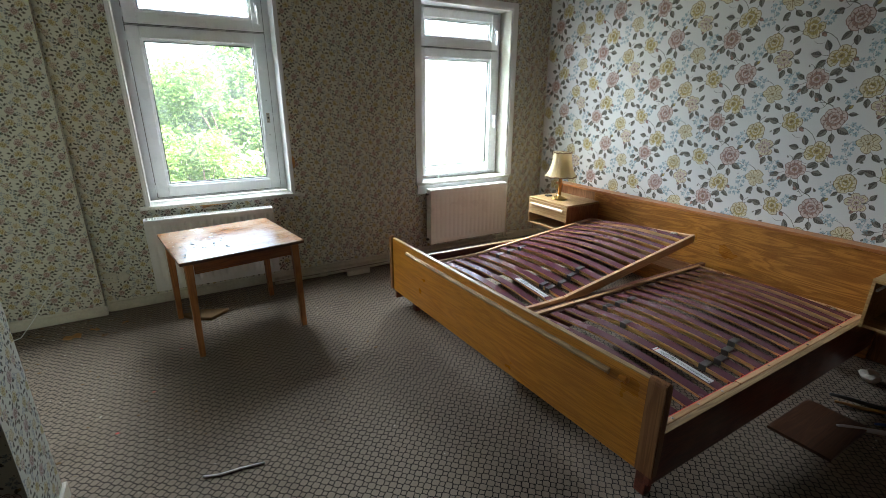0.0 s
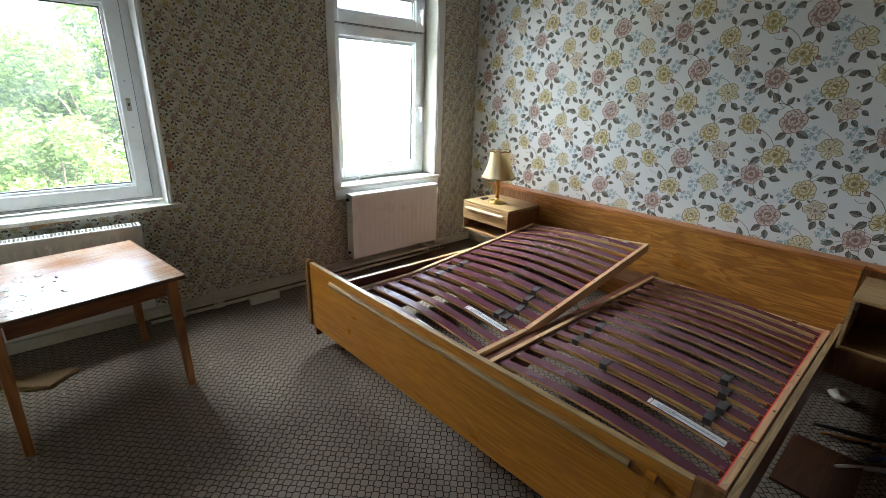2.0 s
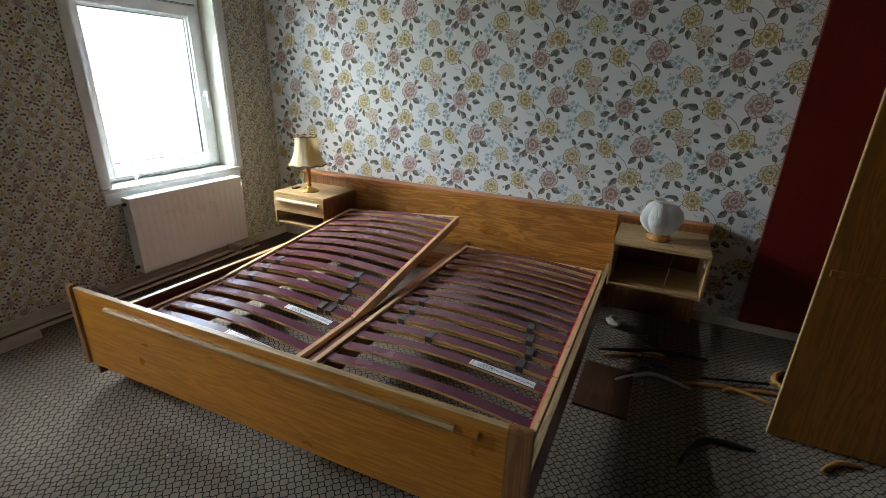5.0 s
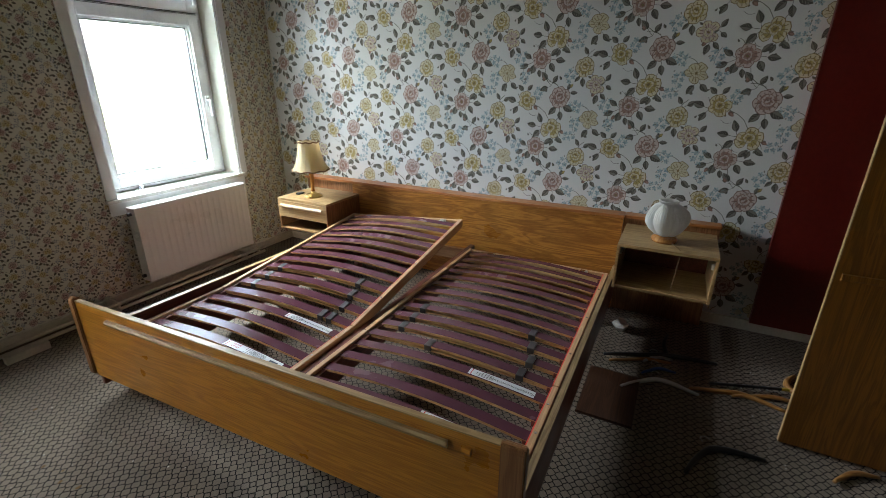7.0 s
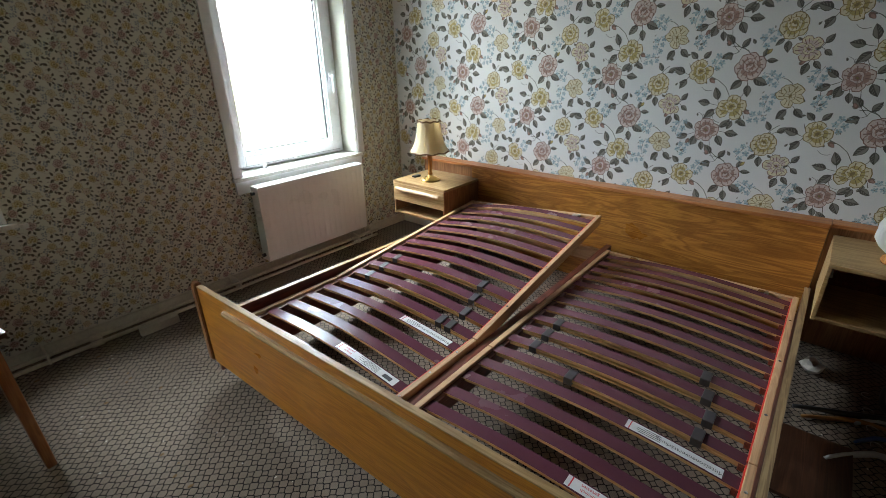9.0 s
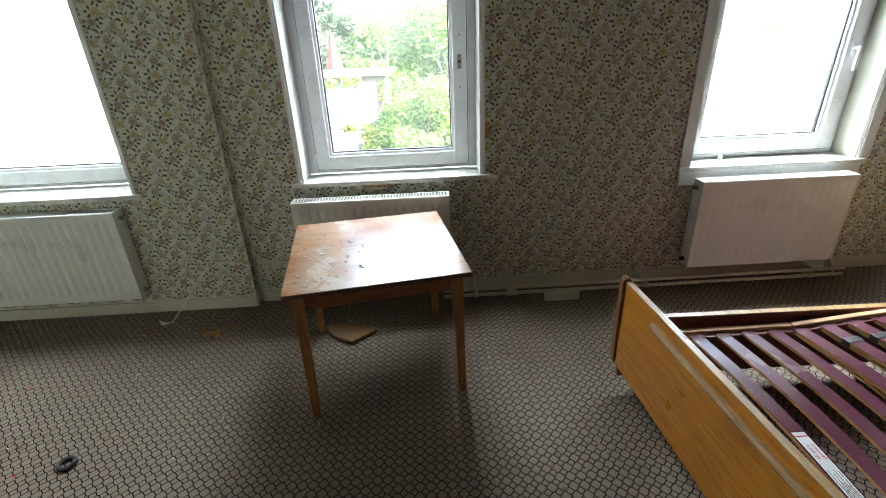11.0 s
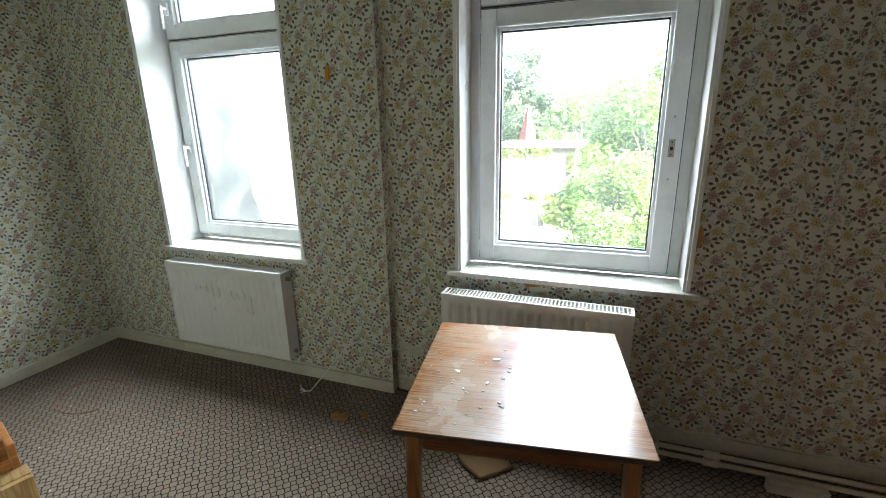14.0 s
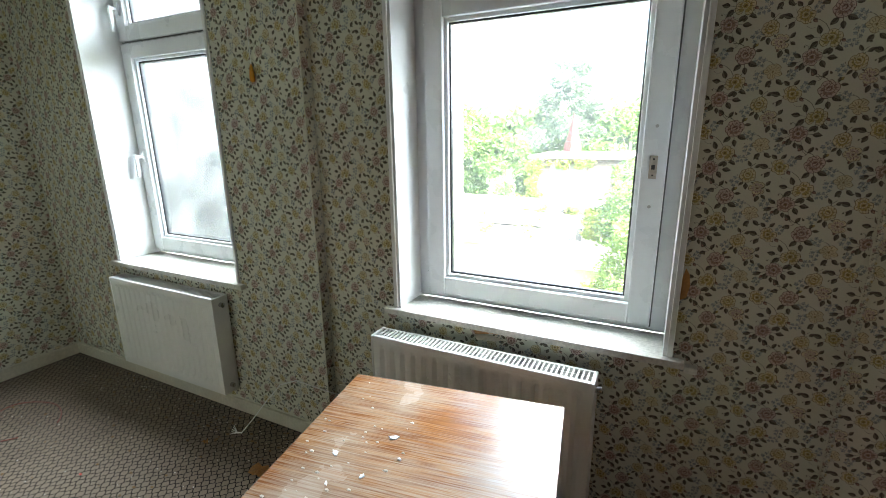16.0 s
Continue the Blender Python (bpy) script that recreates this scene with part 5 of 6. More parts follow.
tube(bm, [(0, 0, 0), (0, 0, 13.5)], lambda f: 0.3 * (1 - 0.85 * f), 8)
part("trunk", bm, M_BARK, cf)
rng = random.Random(9)
cb = [(rng.uniform(-1, 1) * (0.8 + (13.5 - z) * 0.5), rng.uniform(-1, 1) * (0.8 + (13.5 - z) * 0.5), z, 0.7 + (13.5 - z) * 0.08) for z in [4 + 9 * rng.random() for _ in range(40)]]
leaf_mesh("crown", cb, 9000, 0.26, M_CONIFER, cf, 9)
# far woods on the slope
rng = random.Random(12)
wood_holder = tagged(new("far_woods"), "hazy wooded slope beyond the gardens", "woods", "", "stuff")
wb = [(rng.uniform(-70, 4), rng.uniform(62, 80), GROUND_Z + rng.uniform(0, 6.5), rng.uniform(1.8, 3.4)) for _ in range(130)]
fw = leaf_mesh("tree_crowns", wb, 30000, 0.55, M_LEAF, wood_holder, 12)
tagged(fw, "", "", "", "stuff")

# brick outbuilding with a flat roof and creeper
house = thing("brick_house", pose(-5.0, 27.5, GROUND_Z), "pale brick outbuilding with white windows and creeper along its roof", "house")


def hp(name, x0, x1, y0, y1, z0, z1, mat, par=None, label="", bev=0.01):
    return part(name, B(x0, x1, y0, y1, z0, z1, bev), mat, par or house, label)


hw = bmesh.new()
for a in ((0, 0.75, 0, 3.5), (2.65, 4.3, 0, 3.5), (0.75, 2.65, 0, 1.95), (0.75, 2.65, 3.2, 3.5)):
    box(hw, a[0], a[1], 0, 0.3, a[2], a[3])
box(hw, 0, 0.3, 0.3, 5, 0, 3.5)
box(hw, 4.0, 4.3, 0.3, 5, 0, 3.5)
part("wall", hw, M_BRICK, house)
hp("roof", -0.35, 4.7, -0.4, 5.2, 3.5, 3.64, M_RENDER, None, "pale flat roof with an overhang")
for x in (0.75, 1.72):
    wnd = part("window", (lambda b_: (ring_frame(b_, x, x + 0.93, 1.95, 3.2, 0.1, 0.05, 0.13, 0.0), b_)[1])(bmesh.new()), M_RENDER, house)
    part("pane", B(x + 0.1, x + 0.83, 0.08, 0.1, 2.05, 3.1), M_CURTAIN, wnd)
rng = random.Random(21)
vine = [(rng.uniform(-0.4, 3.0), -0.35, 3.3 + rng.uniform(-0.25, 0.2), 0.16) for _ in range(26)] + [(-0.1 + rng.uniform(-0.3, 0.3), -0.25, rng.uniform(0.6, 3.2), 0.3) for _ in range(12)] + [(4.1, -0.15, rng.uniform(2.2, 3.3), 0.14) for _ in range(6)]
leaf_mesh("creeper", vine, 3500, 0.09, M_LEAF_LIGHT, house, 22)
# turret tip behind it
turret = thing("turret_roof", pose(-4.1, 32.6, GROUND_Z), "small dark red pointed turret roof behind the outbuilding", "roof")
bm = bmesh.new()
lathe(bm, [(0.55, 3.6), (0.5, 4.2), (0.42, 4.25), (0.02, 5.9)], 4)
lathe(bm, [(0.5, 0.0), (0.5, 3.7)], 4)
part("spire", bm, M_TILE_RED, turret)

# low sheds with mossy roofs in front of it
shed = thing("shed", pose(-6.2, 14.6, GROUND_Z), "low white shed with a sagging mossy felt roof", "shed")
part("wall", B(0, 4.6, 0, 5.5, 0, 1.95, 0.01), M_RENDER, shed)
bm = bmesh.new()
for k in range(9):
    vs = box(bm, -0.2, 4.5 + 0.05 * (k % 3), -0.35 + 0.68 * k, 0.36 + 0.68 * k, 1.96 + 0.05 * k, 2.02 + 0.05 * k, 0.01, pose(0, 0, 0, 0, 0.4 * ((k % 3) - 1), 0.6 * ((k % 2) - 0.5)))
part("roof", bm, M_ROOFFELT, shed, "overlapping grey felt sheets with moss")
rng = random.Random(31)
leaf_mesh("moss", [(rng.uniform(0, 4.4), rng.uniform(0, 5.5), 2.1 + 0.07 * rng.uniform(0, 5.5), 0.22) for _ in range(26)], 2600, 0.05, M_LEAF_LIGHT, shed, 32)
shed2 = thing("shed", pose(-1.9, 19.4, GROUND_Z), "white garden shed with a small window, overgrown with creeper", "shed")
part("wall", B(0, 2.2, 0, 3.0, 0, 1.9, 0.01), M_RENDER, shed2)
part("roof", B(-0.15, 2.35, -0.15, 3.1, 1.905, 1.98, 0.01), M_ROOFFELT, shed2)
wnd = part("window", (lambda b_: (ring_frame(b_, 0.25, 0.85, 1.0, 1.6, 0.06, -0.03, 0.03, 0.0), box(b_, 0.53, 0.57, -0.028, 0.02, 1.05, 1.55), b_)[2])(bmesh.new()), M_RENDER, shed2)
part("pane", B(0.3, 0.8, -0.012, -0.004, 1.05, 1.55), M_DARKPANE, wnd)
leaf_mesh("creeper", [(rng.uniform(0.9, 2.4), -0.12, rng.uniform(1.3, 2.1), 0.22) for _ in range(22)] + [(rng.uniform(0, 2.3), 0.3, 2.05, 0.2) for _ in range(16)], 3200, 0.08, M_LEAF_LIGHT, shed2, 33)
bush = thing("garden_shrub", pose(0.9, 15.6, GROUND_Z), "sprawling yellow-green shrub with bare twigs", "shrub")
leaf_mesh("leaves", [(rng.uniform(-1.2, 1.6), rng.uniform(-1, 1), rng.uniform(0.1, 1.0), 0.4) for _ in range(26)], 5000, 0.08, M_LEAF_LIGHT, bush, 34)
bm = bmesh.new()
for k in range(12):
    a = rng.uniform(-0.6, 0.8)
    tube(bm, [(0.4, -0.8, 0.2), (0.4 + a, -1.0, 0.9), (0.6 + 2.0 * a, -1.1, 1.3 + rng.uniform(-0.3, 0.4))], 0.012, 5)
part("twigs", bm, M_BARK, bush, "bare grey twigs")

# stone side wing close to the first window
wing = thing("stone_wing", pose(-3.4, 5.06, GROUND_Z), "side wing of pale grey stone blocks beside the window", "building")
part("wall", B(-0.5, 0.0, 0.0, 9.0, 0, 9.5), M_MORTAR, wing)
blk = {}
for r_ in range(24):
    z0 = 2.2 + r_ * 0.30
    yy = 0.02 - (0.3 if r_ % 2 else 0.0)
    k = 0
    while yy < 8.6 and z0 < 9.3:
        wdt = 0.62
        y0b, y1b = max(0.0, yy), min(9.0, yy + wdt - 0.012)
        if y1b - y0b > 0.1:
            key = round(y1b - y0b, 3)
            if key not in blk:
                b_ = B(0.0, 0.018, 0.0, key, 0.0, 0.288, 0.006)
                me_ = bpy.data.meshes.new("stone")
                bmesh.ops.recalc_face_normals(b_, faces=b_.faces)
                b_.to_mesh(me_)
                b_.free()
                me_.materials.append(M_STONE)
                blk[key] = me_
            s_ = new("stone", blk[key])
            s_.parent = wing
            s_.location = (0.0005, y0b, z0)
        yy += wdt
        k += 1


# ---------------------------------------------------------------- pipes, sockets and small fixtures
heating = thing("heating_pipes", pose(1.25, 4.50, 0.0), "pair of cream-painted heating pipes along the floor", "pipes")
for z in (0.082, 0.040):
    bm = bmesh.new()
    tube(bm, [(0, 0, z), (0.9, 0.002, z - 0.002), (1.9, -0.002, z), (2.62, 0, z)], 0.0115, 10)
    part("pipe", bm, M_PIPE, heating, "", True)
    bm = bmesh.new()
    tube(bm, [(0.40, 0, z), (0.46, 0, z)], 0.018, 10)
    part("joint", bm, M_PIPE, heating, "thick pipe coupling", True)
for x, z0, z1 in ((2.50, 0.082, 0.22), (2.56, 0.04, 0.66)):
    bm = bmesh.new()
    tube(bm, [(x, 0, z0), (x, 0.03, z0 + 0.06), (x, 0.06, z0 + 0.12), (x, 0.06, z1)], 0.008, 8)
    part("riser", bm, M_PIPE, heating, "", True)
for x in (0.2, 1.3, 2.4):
    bm = B(x, x + 0.012, -0.012, 0.157, 0.025, 0.097, 0.002)
    part("pipe_clip", bm, M_PIPE, heating)
plinth = tagged(link_mesh("plinth_block", B(1.885, 2.105, 4.435, 4.475, 0.0, 0.05, 0.003), M_BASEBOARD), "short cream wooden block lying before the pipes", "block")


def wall_socket(m, label, blank=False):
    t = thing("wall_socket", m, label, "socket")
    part("cover", B(-0.04, 0.04, -0.008, 0.0, -0.04, 0.04, 0.004), M_BASEBOARD, t)
    if not blank:
        bm = bmesh.new()
        lathe(bm, [(0.024, 0.0), (0.024, 0.002), (0.020, 0.002), (0.019, -0.010), (0.001, -0.010)], 24, pose(0, -0.0085, 0, 90))
        part("well", bm, M_BASEBOARD, t)
        for sx in (-0.0095, 0.0095):
            bm = bmesh.new()
            lathe(bm, [(0.001, 0), (0.003, 0), (0.003, 0.004), (0.001, 0.004)], 8, pose(sx, -0.0095, 0, 90))
            part("pin_hole", bm, M_SEAL, t)
    return t


wall_socket(pose(0.095, Y_WIN, 0.27), "cream double-pole wall socket with a white wire plugged in")
bt = thing("blank_plate", pose(0.175, Y_WIN, 0.268), "round cream blanking plate on the papered wall", "cover plate")
bm = bmesh.new()
lathe(bm, [(0.001, 0.006), (0.034, 0.006), (0.037, 0.003), (0.037, 0.0)], 24, pose(0, 0, 0, 90))
part("cover", bm, M_BASEBOARD, bt, "", True)
wall_socket(pose(X_ROSE, 0.615, 0.115, 0, 0, 90), "white wall socket low on the rose wall")

wire = thing("loose_wire", pose(0.07, 4.6, 0.26), "thin white wire arching from the socket to the floor", "wire")
bm = bmesh.new()
tube(bm, [(0.02, 0.04, 0.0), (-0.03, 0.0, 0.03), (-0.10, -0.05, 0.075), (-0.18, -0.07, 0.095), (-0.27, -0.09, 0.06), (-0.36, -0.12, -0.05), (-0.44, -0.15, -0.16), (-0.51, -0.17, -0.245), (-0.56, -0.17, -0.2575)], 0.003, 6)
part("cable", bm, M_WHITE, wire, "", True)
bm = bmesh.new()
for a in range(5):
    tube(bm, [(-0.54, -0.17, -0.254), (-0.57 - 0.012 * a, -0.19 + 0.015 * a, -0.2565)], 0.0018, 5)
part("frayed_end", bm, M_WHITE, wire)

cord = thing("pull_cord", pose(-0.245, Y_STEP - 0.012, 1.81), "orange wooden pull on a thin cord", "pull cord")
bm = bmesh.new()
lathe(bm, [(0.001, -0.04), (0.010, -0.035), (0.012, -0.02), (0.008, 0.02), (0.004, 0.035), (0.001, 0.036)], 14)
part("toggle", bm, material("orange_plastic", (0.62, 0.27, 0.02), 0.35), cord, "", True)
bm = bmesh.new()
tube(bm, [(0, 0, 0.03), (0, 0.002, 0.5), (0, 0, CEIL - 1.812)], 0.0015, 5)
part("string", bm, M_WHITE, cord)

# peeling strip above the middle radiator and bare patch beside the casing
M_BARE = material("bare_orange_plaster", (0.48, 0.25, 0.10), 0.9, vary=0.25, scale=20, fine=120, bump=0.3)
bm = bmesh.new()
prism(bm, [(1.528, 1.00), (1.546, 1.01), (1.553, 1.05), (1.548, 1.09), (1.536, 1.11), (1.529, 1.08)], Y_WIN - 0.0022, Y_WIN - 0.0015, "y")
part("bare_patch", bm, M_BARE, wall_ne, "bare orange plaster where the paper is gone")
M_PAPERBACK = material("torn_paper_back", (0.62, 0.57, 0.5), 0.8, vary=0.15)
bm = bmesh.new()
prism(bm, [(0.52, 0.765), (1.05, 0.765), (0.98, 0.752), (0.86, 0.748), (0.84, 0.728), (0.80, 0.735), (0.79, 0.755), (0.6, 0.758)], Y_WIN - 0.003, Y_WIN - 0.0018, "y")
part("torn_gap", bm, M_BARE, wall_ne, "gap where the paper tore off under the sill")
bm = bmesh.new()
vs = [bm.verts.new(c) for c in ((0.80, Y_WIN - 0.004, 0.735), (0.86, Y_WIN - 0.012, 0.748), (0.93, Y_WIN - 0.03, 0.744), (0.90, Y_WIN - 0.045, 0.738), (0.82, Y_WIN - 0.04, 0.728))]
bm.faces.new(vs)
bmesh.ops.solidify(bm, geom=list(bm.faces), thickness=0.0008)
part("paper_flap", bm, M_PAPERBACK, wall_ne, "curled flap of torn wallpaper")

latch = thing("window_latch", pose(3.0, 4.69, SILL_Z + 0.026, 0, 0, 20), "small white latch fitting lying on the sill", "latch")
part("body", B(-0.012, 0.012, -0.01, 0.01, 0.0, 0.035, 0.004), M_PVC, latch)
part("arm", B(-0.06, -0.012, -0.006, 0.006, 0.0, 0.006, 0.002), M_PVC, latch)


# ---------------------------------------------------------------- printed labels on the slats
M_LABEL = material("white_label_film", (0.72, 0.73, 0.74), 0.3, vary=0.03)
M_LABELINK = material("label_ink", (0.05, 0.05, 0.06), 0.5)
M_LABELRED = material("label_red", (0.55, 0.04, 0.06), 0.5)


def lettering(body, text, size, x, y, z, mat, parent):
    cu = bpy.data.curves.new("lettering", "FONT")
    cu.body, cu.size = text, size
    cu.align_x, cu.align_y = "CENTER", "CENTER"
    ob = new("lettering", cu)
    me = bpy.data.meshes.new_from_object(ob.evaluated_get(bpy.context.evaluated_depsgraph_get()))
    bpy.data.objects.remove(ob)
    me.materials.append(mat)
    o = new("lettering", me)
    o.parent = parent
    o.matrix_basis = body
    return o


def slat_label(holder, y0, y1, raised, i, f0, f1, kind):
    """A printed film stuck along a slat, its words reading from the foot of the bed upside down."""
    xc = 4.115 - 0.085 - 0.1155 * i
    iv = holder.matrix_world.inverted()
    t = part("slat_label", bmesh.new(), M_LABEL, holder, "white printed label")
    bm = bmesh.new()
    bars = bmesh.new()
    reds = bmesh.new()

    def surf(f, lift):
        y = y0 + 0.03 + (y1 - y0 - 0.06) * f
        return y, 0.034 * math.sin(math.pi * f) - 0.012 + lift + frame_z(xc, y, raised)

    def patch(b, fa, fb, xa, xb, lift):
        n = max(1, int((fb - fa) / 0.05))
        for k in range(n):
            a, c = fa + (fb - fa) * k / n, fa + (fb - fa) * (k + 1) / n
            ya, za = surf(a, lift)
            yc, zc = surf(c, lift)
            b.faces.new([b.verts.new(q) for q in ((xa, ya, za), (xb, ya, za), (xb, yc, zc), (xa, yc, zc))])
    patch(bm, f0, f1, xc - 0.021, xc + 0.021, 0.0010)
    L = f1 - f0
    patch(reds, f0 + L * 0.95, f0 + L * 0.962, xc - 0.020, xc + 0.020, 0.0016)
    rng = random.Random(i)
    if kind == "long":
        for r_ in range(7):
            patch(bars, f0 + L * 0.28, f0 + L * (0.28 + rng.uniform(0.22, 0.36)), xc - 0.016 + r_ * 0.0048, xc - 0.0142 + r_ * 0.0048, 0.0016)
        patch(bars, f0 + L * 0.07, f0 + L * 0.2, xc - 0.012, xc + 0.008, 0.0016)
    else:
        for r_ in range(4):
            patch(bars, f0 + L * 0.62, f0 + L * rng.uniform(0.8, 0.92), xc - 0.014 + r_ * 0.008, xc - 0.0115 + r_ * 0.008, 0.0016)
    for b, nm, mt in ((bm, None, None), (bars, "small_print", M_LABELINK), (reds, "red_rule", M_LABELRED)):
        bmesh.ops.transform(b, matrix=iv, verts=b.verts)
        if nm is None:
            b.to_mesh(t.data)
            b.free()
        else:
            part(nm, b, mt, t)
    words = ("klinisch", "getestet") if kind == "long" else ("Mittelzonenverst\u00e4rkung",)
    for k, wd in enumerate(words):
        f = f0 + L * (0.80 if kind == "long" else 0.33)
        y, z = surf(f, 0.002)
        y2, z2 = surf(f + 0.01, 0.002)
        slope = math.degrees(math.atan2(z2 - z, y2 - y))
        dx = (0.008 if k == 0 else -0.008) if len(words) > 1 else 0.004
        m_ = iv @ pose(xc - dx, y, z, 0, 0, 90) @ pose(0, 0, 0, 0, -slope, 0)
        lettering(m_, wd, 0.017 if len(words) > 1 else 0.022, 0, 0, 0, M_LABELRED if kind == "long" else M_LABELINK, t)


for holder, ya, yb, up in ((base_a, 2.545, 3.600, True), (base_b, 1.440, 2.480, False)):
    slat_label(holder, ya, yb, up, 12, 0.05, 0.36, "short")
    slat_label(holder, ya, yb, up, 15, 0.05, 0.42, "long")
xs = 4.115 - 0.085 - 0.1155 * 16
iv = base_b.matrix_world.inverted()
for f, wdt, word in ((0.40, 0.07, "100/200"), (0.50, 0.045, "")):
    y = 1.47 + 0.98 * f
    z = 0.034 * math.sin(math.pi * f) - 0.012 + 0.338
    bm = B(xs - 0.016, xs + 0.016, y - wdt / 2, y + wdt / 2, z + 0.0006, z + 0.0014)
    bmesh.ops.transform(bm, matrix=iv, verts=bm.verts)
    st = part("sticker", bm, M_LABEL, base_b, "small white size sticker")
    if word:
        lettering(iv @ pose(xs, y, z + 0.002, 0, 0, 90), word, 0.02, 0, 0, 0, M_LABELINK, st)

# ---------------------------------------------------------------- drawer stack by the partition
ang = math.degrees(math.atan2(-0.954, -0.3))
DU = pose(-0.43, 3.11, 0, 0, 0, ang)
M_OAK_LIGHT = wood("pale_brown_chest_veneer", (0.52, 0.33, 0.15), (0.36, 0.205, 0.08), 0.42, (0, 0, 1), coat=0.05)
M_PINE = wood("orange_drawer_wood", (0.58, 0.25, 0.085), (0.40, 0.15, 0.045), 0.42, (1, 0, 0))
chest = thing("drawer_chest", DU, "pale oak-veneer chest standing askew with drawers stacked in it", "chest")
part("front_panel", B(0.0, 0.45, 0.0, 0.022, 0.0, 0.555, 0.002), M_OAK_LIGHT, chest)
part("top_rail", B(0.0, 0.45, -0.06, -0.0005, 0.535, 0.557, 0.002), M_OAK_PALE, chest)
part("bottom", B(0.02, 0.44, -0.30, -0.0005, 0.0, 0.02, 0.002), M_OAK_LIGHT, chest)
part("side_panel", B(0.012, 0.03, -0.30, -0.0005, 0.0205, 0.50, 0.002), M_OAK_LIGHT, chest)
part("back_panel", B(0.02, 0.44, -0.32, -0.3005, 0.0, 0.50, 0.002), M_OAK_LIGHT, chest)
d = part("drawer", B(0.012, 0.030, -0.24, -0.062, 0.5005, 0.64, 0.004), M_PINE, chest, "orange wooden drawer end")
for k in range(3):
    part("drawer_rail", B(0.0305, 0.44, -0.10 - 0.035 * k, -0.075 - 0.035 * k, 0.5005, 0.575 + 0.02 * k, 0.002), M_PINE, d)
d = part("drawer", B(0.12, 0.138, -0.29, -0.245, 0.5005, 0.74, 0.004), M_PINE, chest, "orange wooden drawer end")

# ---------------------------------------------------------------- hangers and scraps on the floor
M_HANG_WHITE = material("white_hanger_plastic", (0.62, 0.63, 0.64), 0.4, vary=0.06)
M_HANG_BLACK = material("black_hanger_plastic", (0.018, 0.018, 0.02), 0.35, vary=0.1)
M_HANG_BLUE = material("blue_hanger_plastic", (0.03, 0.09, 0.32), 0.4, vary=0.1)
M_HANG_WOOD = wood("bent_wood_hanger", (0.48, 0.24, 0.07), (0.32, 0.14, 0.04), 0.35, (1, 0, 0), coat=0.2)


def hanger(x, y, yaw, mat, label, half=0.2, thick=0.011, droop=0.09, hook=True, tilt=0.0, z=0.012):
    t = thing("clothes_hanger", pose(x, y, z, tilt, 0, yaw), label, "hanger", "clothes hangers on the floor")
    bm = bmesh.new()
    pts = []
    for i in range(17):
        f = -1 + 2 * i / 16
        pts.append((half * f, -droop * abs(f) ** 1.4, 0.004 * math.sin(5 * f)))
    tube(bm, pts, lambda q: thick * (0.75 + 0.5 * math.sin(math.pi * q)), 8)
    part("shoulder_bar", bm, mat, t, "", True)
    if hook:
        bm = bmesh.new()
        tube(bm, [(0, 0.0, 0), (0.0, 0.03, 0)] + [(0.02 - 0.02 * math.cos(a), 0.05 + 0.02 * math.sin(a) * 1.2, 0.004) for a in [0.2 + 0.45 * k for k in range(9)]], 0.0016, 6)
        part("hook", bm, M_STEEL, t, "bent wire hook", True)
    return t


hanger(3.49, 1.06, -72, M_HANG_WHITE, "white plastic clothes hanger on the carpet", 0.2, 0.010, 0.10, True)
hanger(3.60, 1.06, -60, M_HANG_BLUE, "blue plastic clothes hanger under the others", 0.10, 0.008, 0.04)
hanger(3.73, 1.07, -58, M_HANG_WHITE, "white plastic clothes hanger on the carpet", 0.09, 0.010, 0.04, True)
hanger(3.74, 1.06, -71, M_HANG_BLACK, "black plastic clothes hanger in the pile", 0.32, 0.012, 0.04, False, 0.0, 0.022)
hanger(3.90, 1.03, 5, M_HANG_BLACK, "black plastic clothes hanger in the pile", 0.15, 0.010, 0.03, True)
hanger(3.05, 0.80, -52, M_HANG_BLACK, "black plastic clothes hanger with a wire hook", 0.2, 0.012, 0.10, True)
hanger(3.56, 0.67, -86, M_HANG_WOOD, "bent wooden clothes hanger", 0.22, 0.012, 0.06, True)
hanger(3.60, 0.53, -72, M_HANG_WOOD, "bent wooden clothes hanger", 0.17, 0.010, 0.03, True)
hanger(3.66, 1.16, -66, M_HANG_WOOD, "bent wooden clothes hanger in the pile", 0.18, 0.009, 0.03, False)
hanger(3.77, 0.41, 6, M_HANG_WOOD, "bent wooden clothes hanger by the wardrobe", 0.12, 0.013, 0.07, False)
hanger(3.17, 0.27, -55, M_HANG_WOOD, "wooden clothes hanger half under the wardrobe", 0.11, 0.010, 0.03, False)

rod = thing("black_rod", pose(3.645, 0.60, 0.026, 0, 0, 107), "black rod with a yellow tip", "rod")
bm = bmesh.new()
tube(bm, [(-0.16, 0, 0), (0.2, 0.015, 0)], 0.008, 8)
part("bar", bm, M_HANG_BLACK, rod)
bm = bmesh.new()
tube(bm, [(-0.2, 0, 0), (-0.161, 0, 0)], 0.009, 8)
part("tip", bm, material("yellow_plastic", (0.55, 0.36, 0.03), 0.4), rod)

M_FLOORBOARD = wood("dark_brown_board", (0.09, 0.035, 0.015), (0.05, 0.018, 0.008), 0.5, (1, 0, 0))
board = tagged(link_mesh("loose_board", B(3.03, 3.46, 1.13, 1.40, 0.0, 0.016, 0.002), M_FLOORBOARD), "red-brown loose board lying beside the bed", "board")


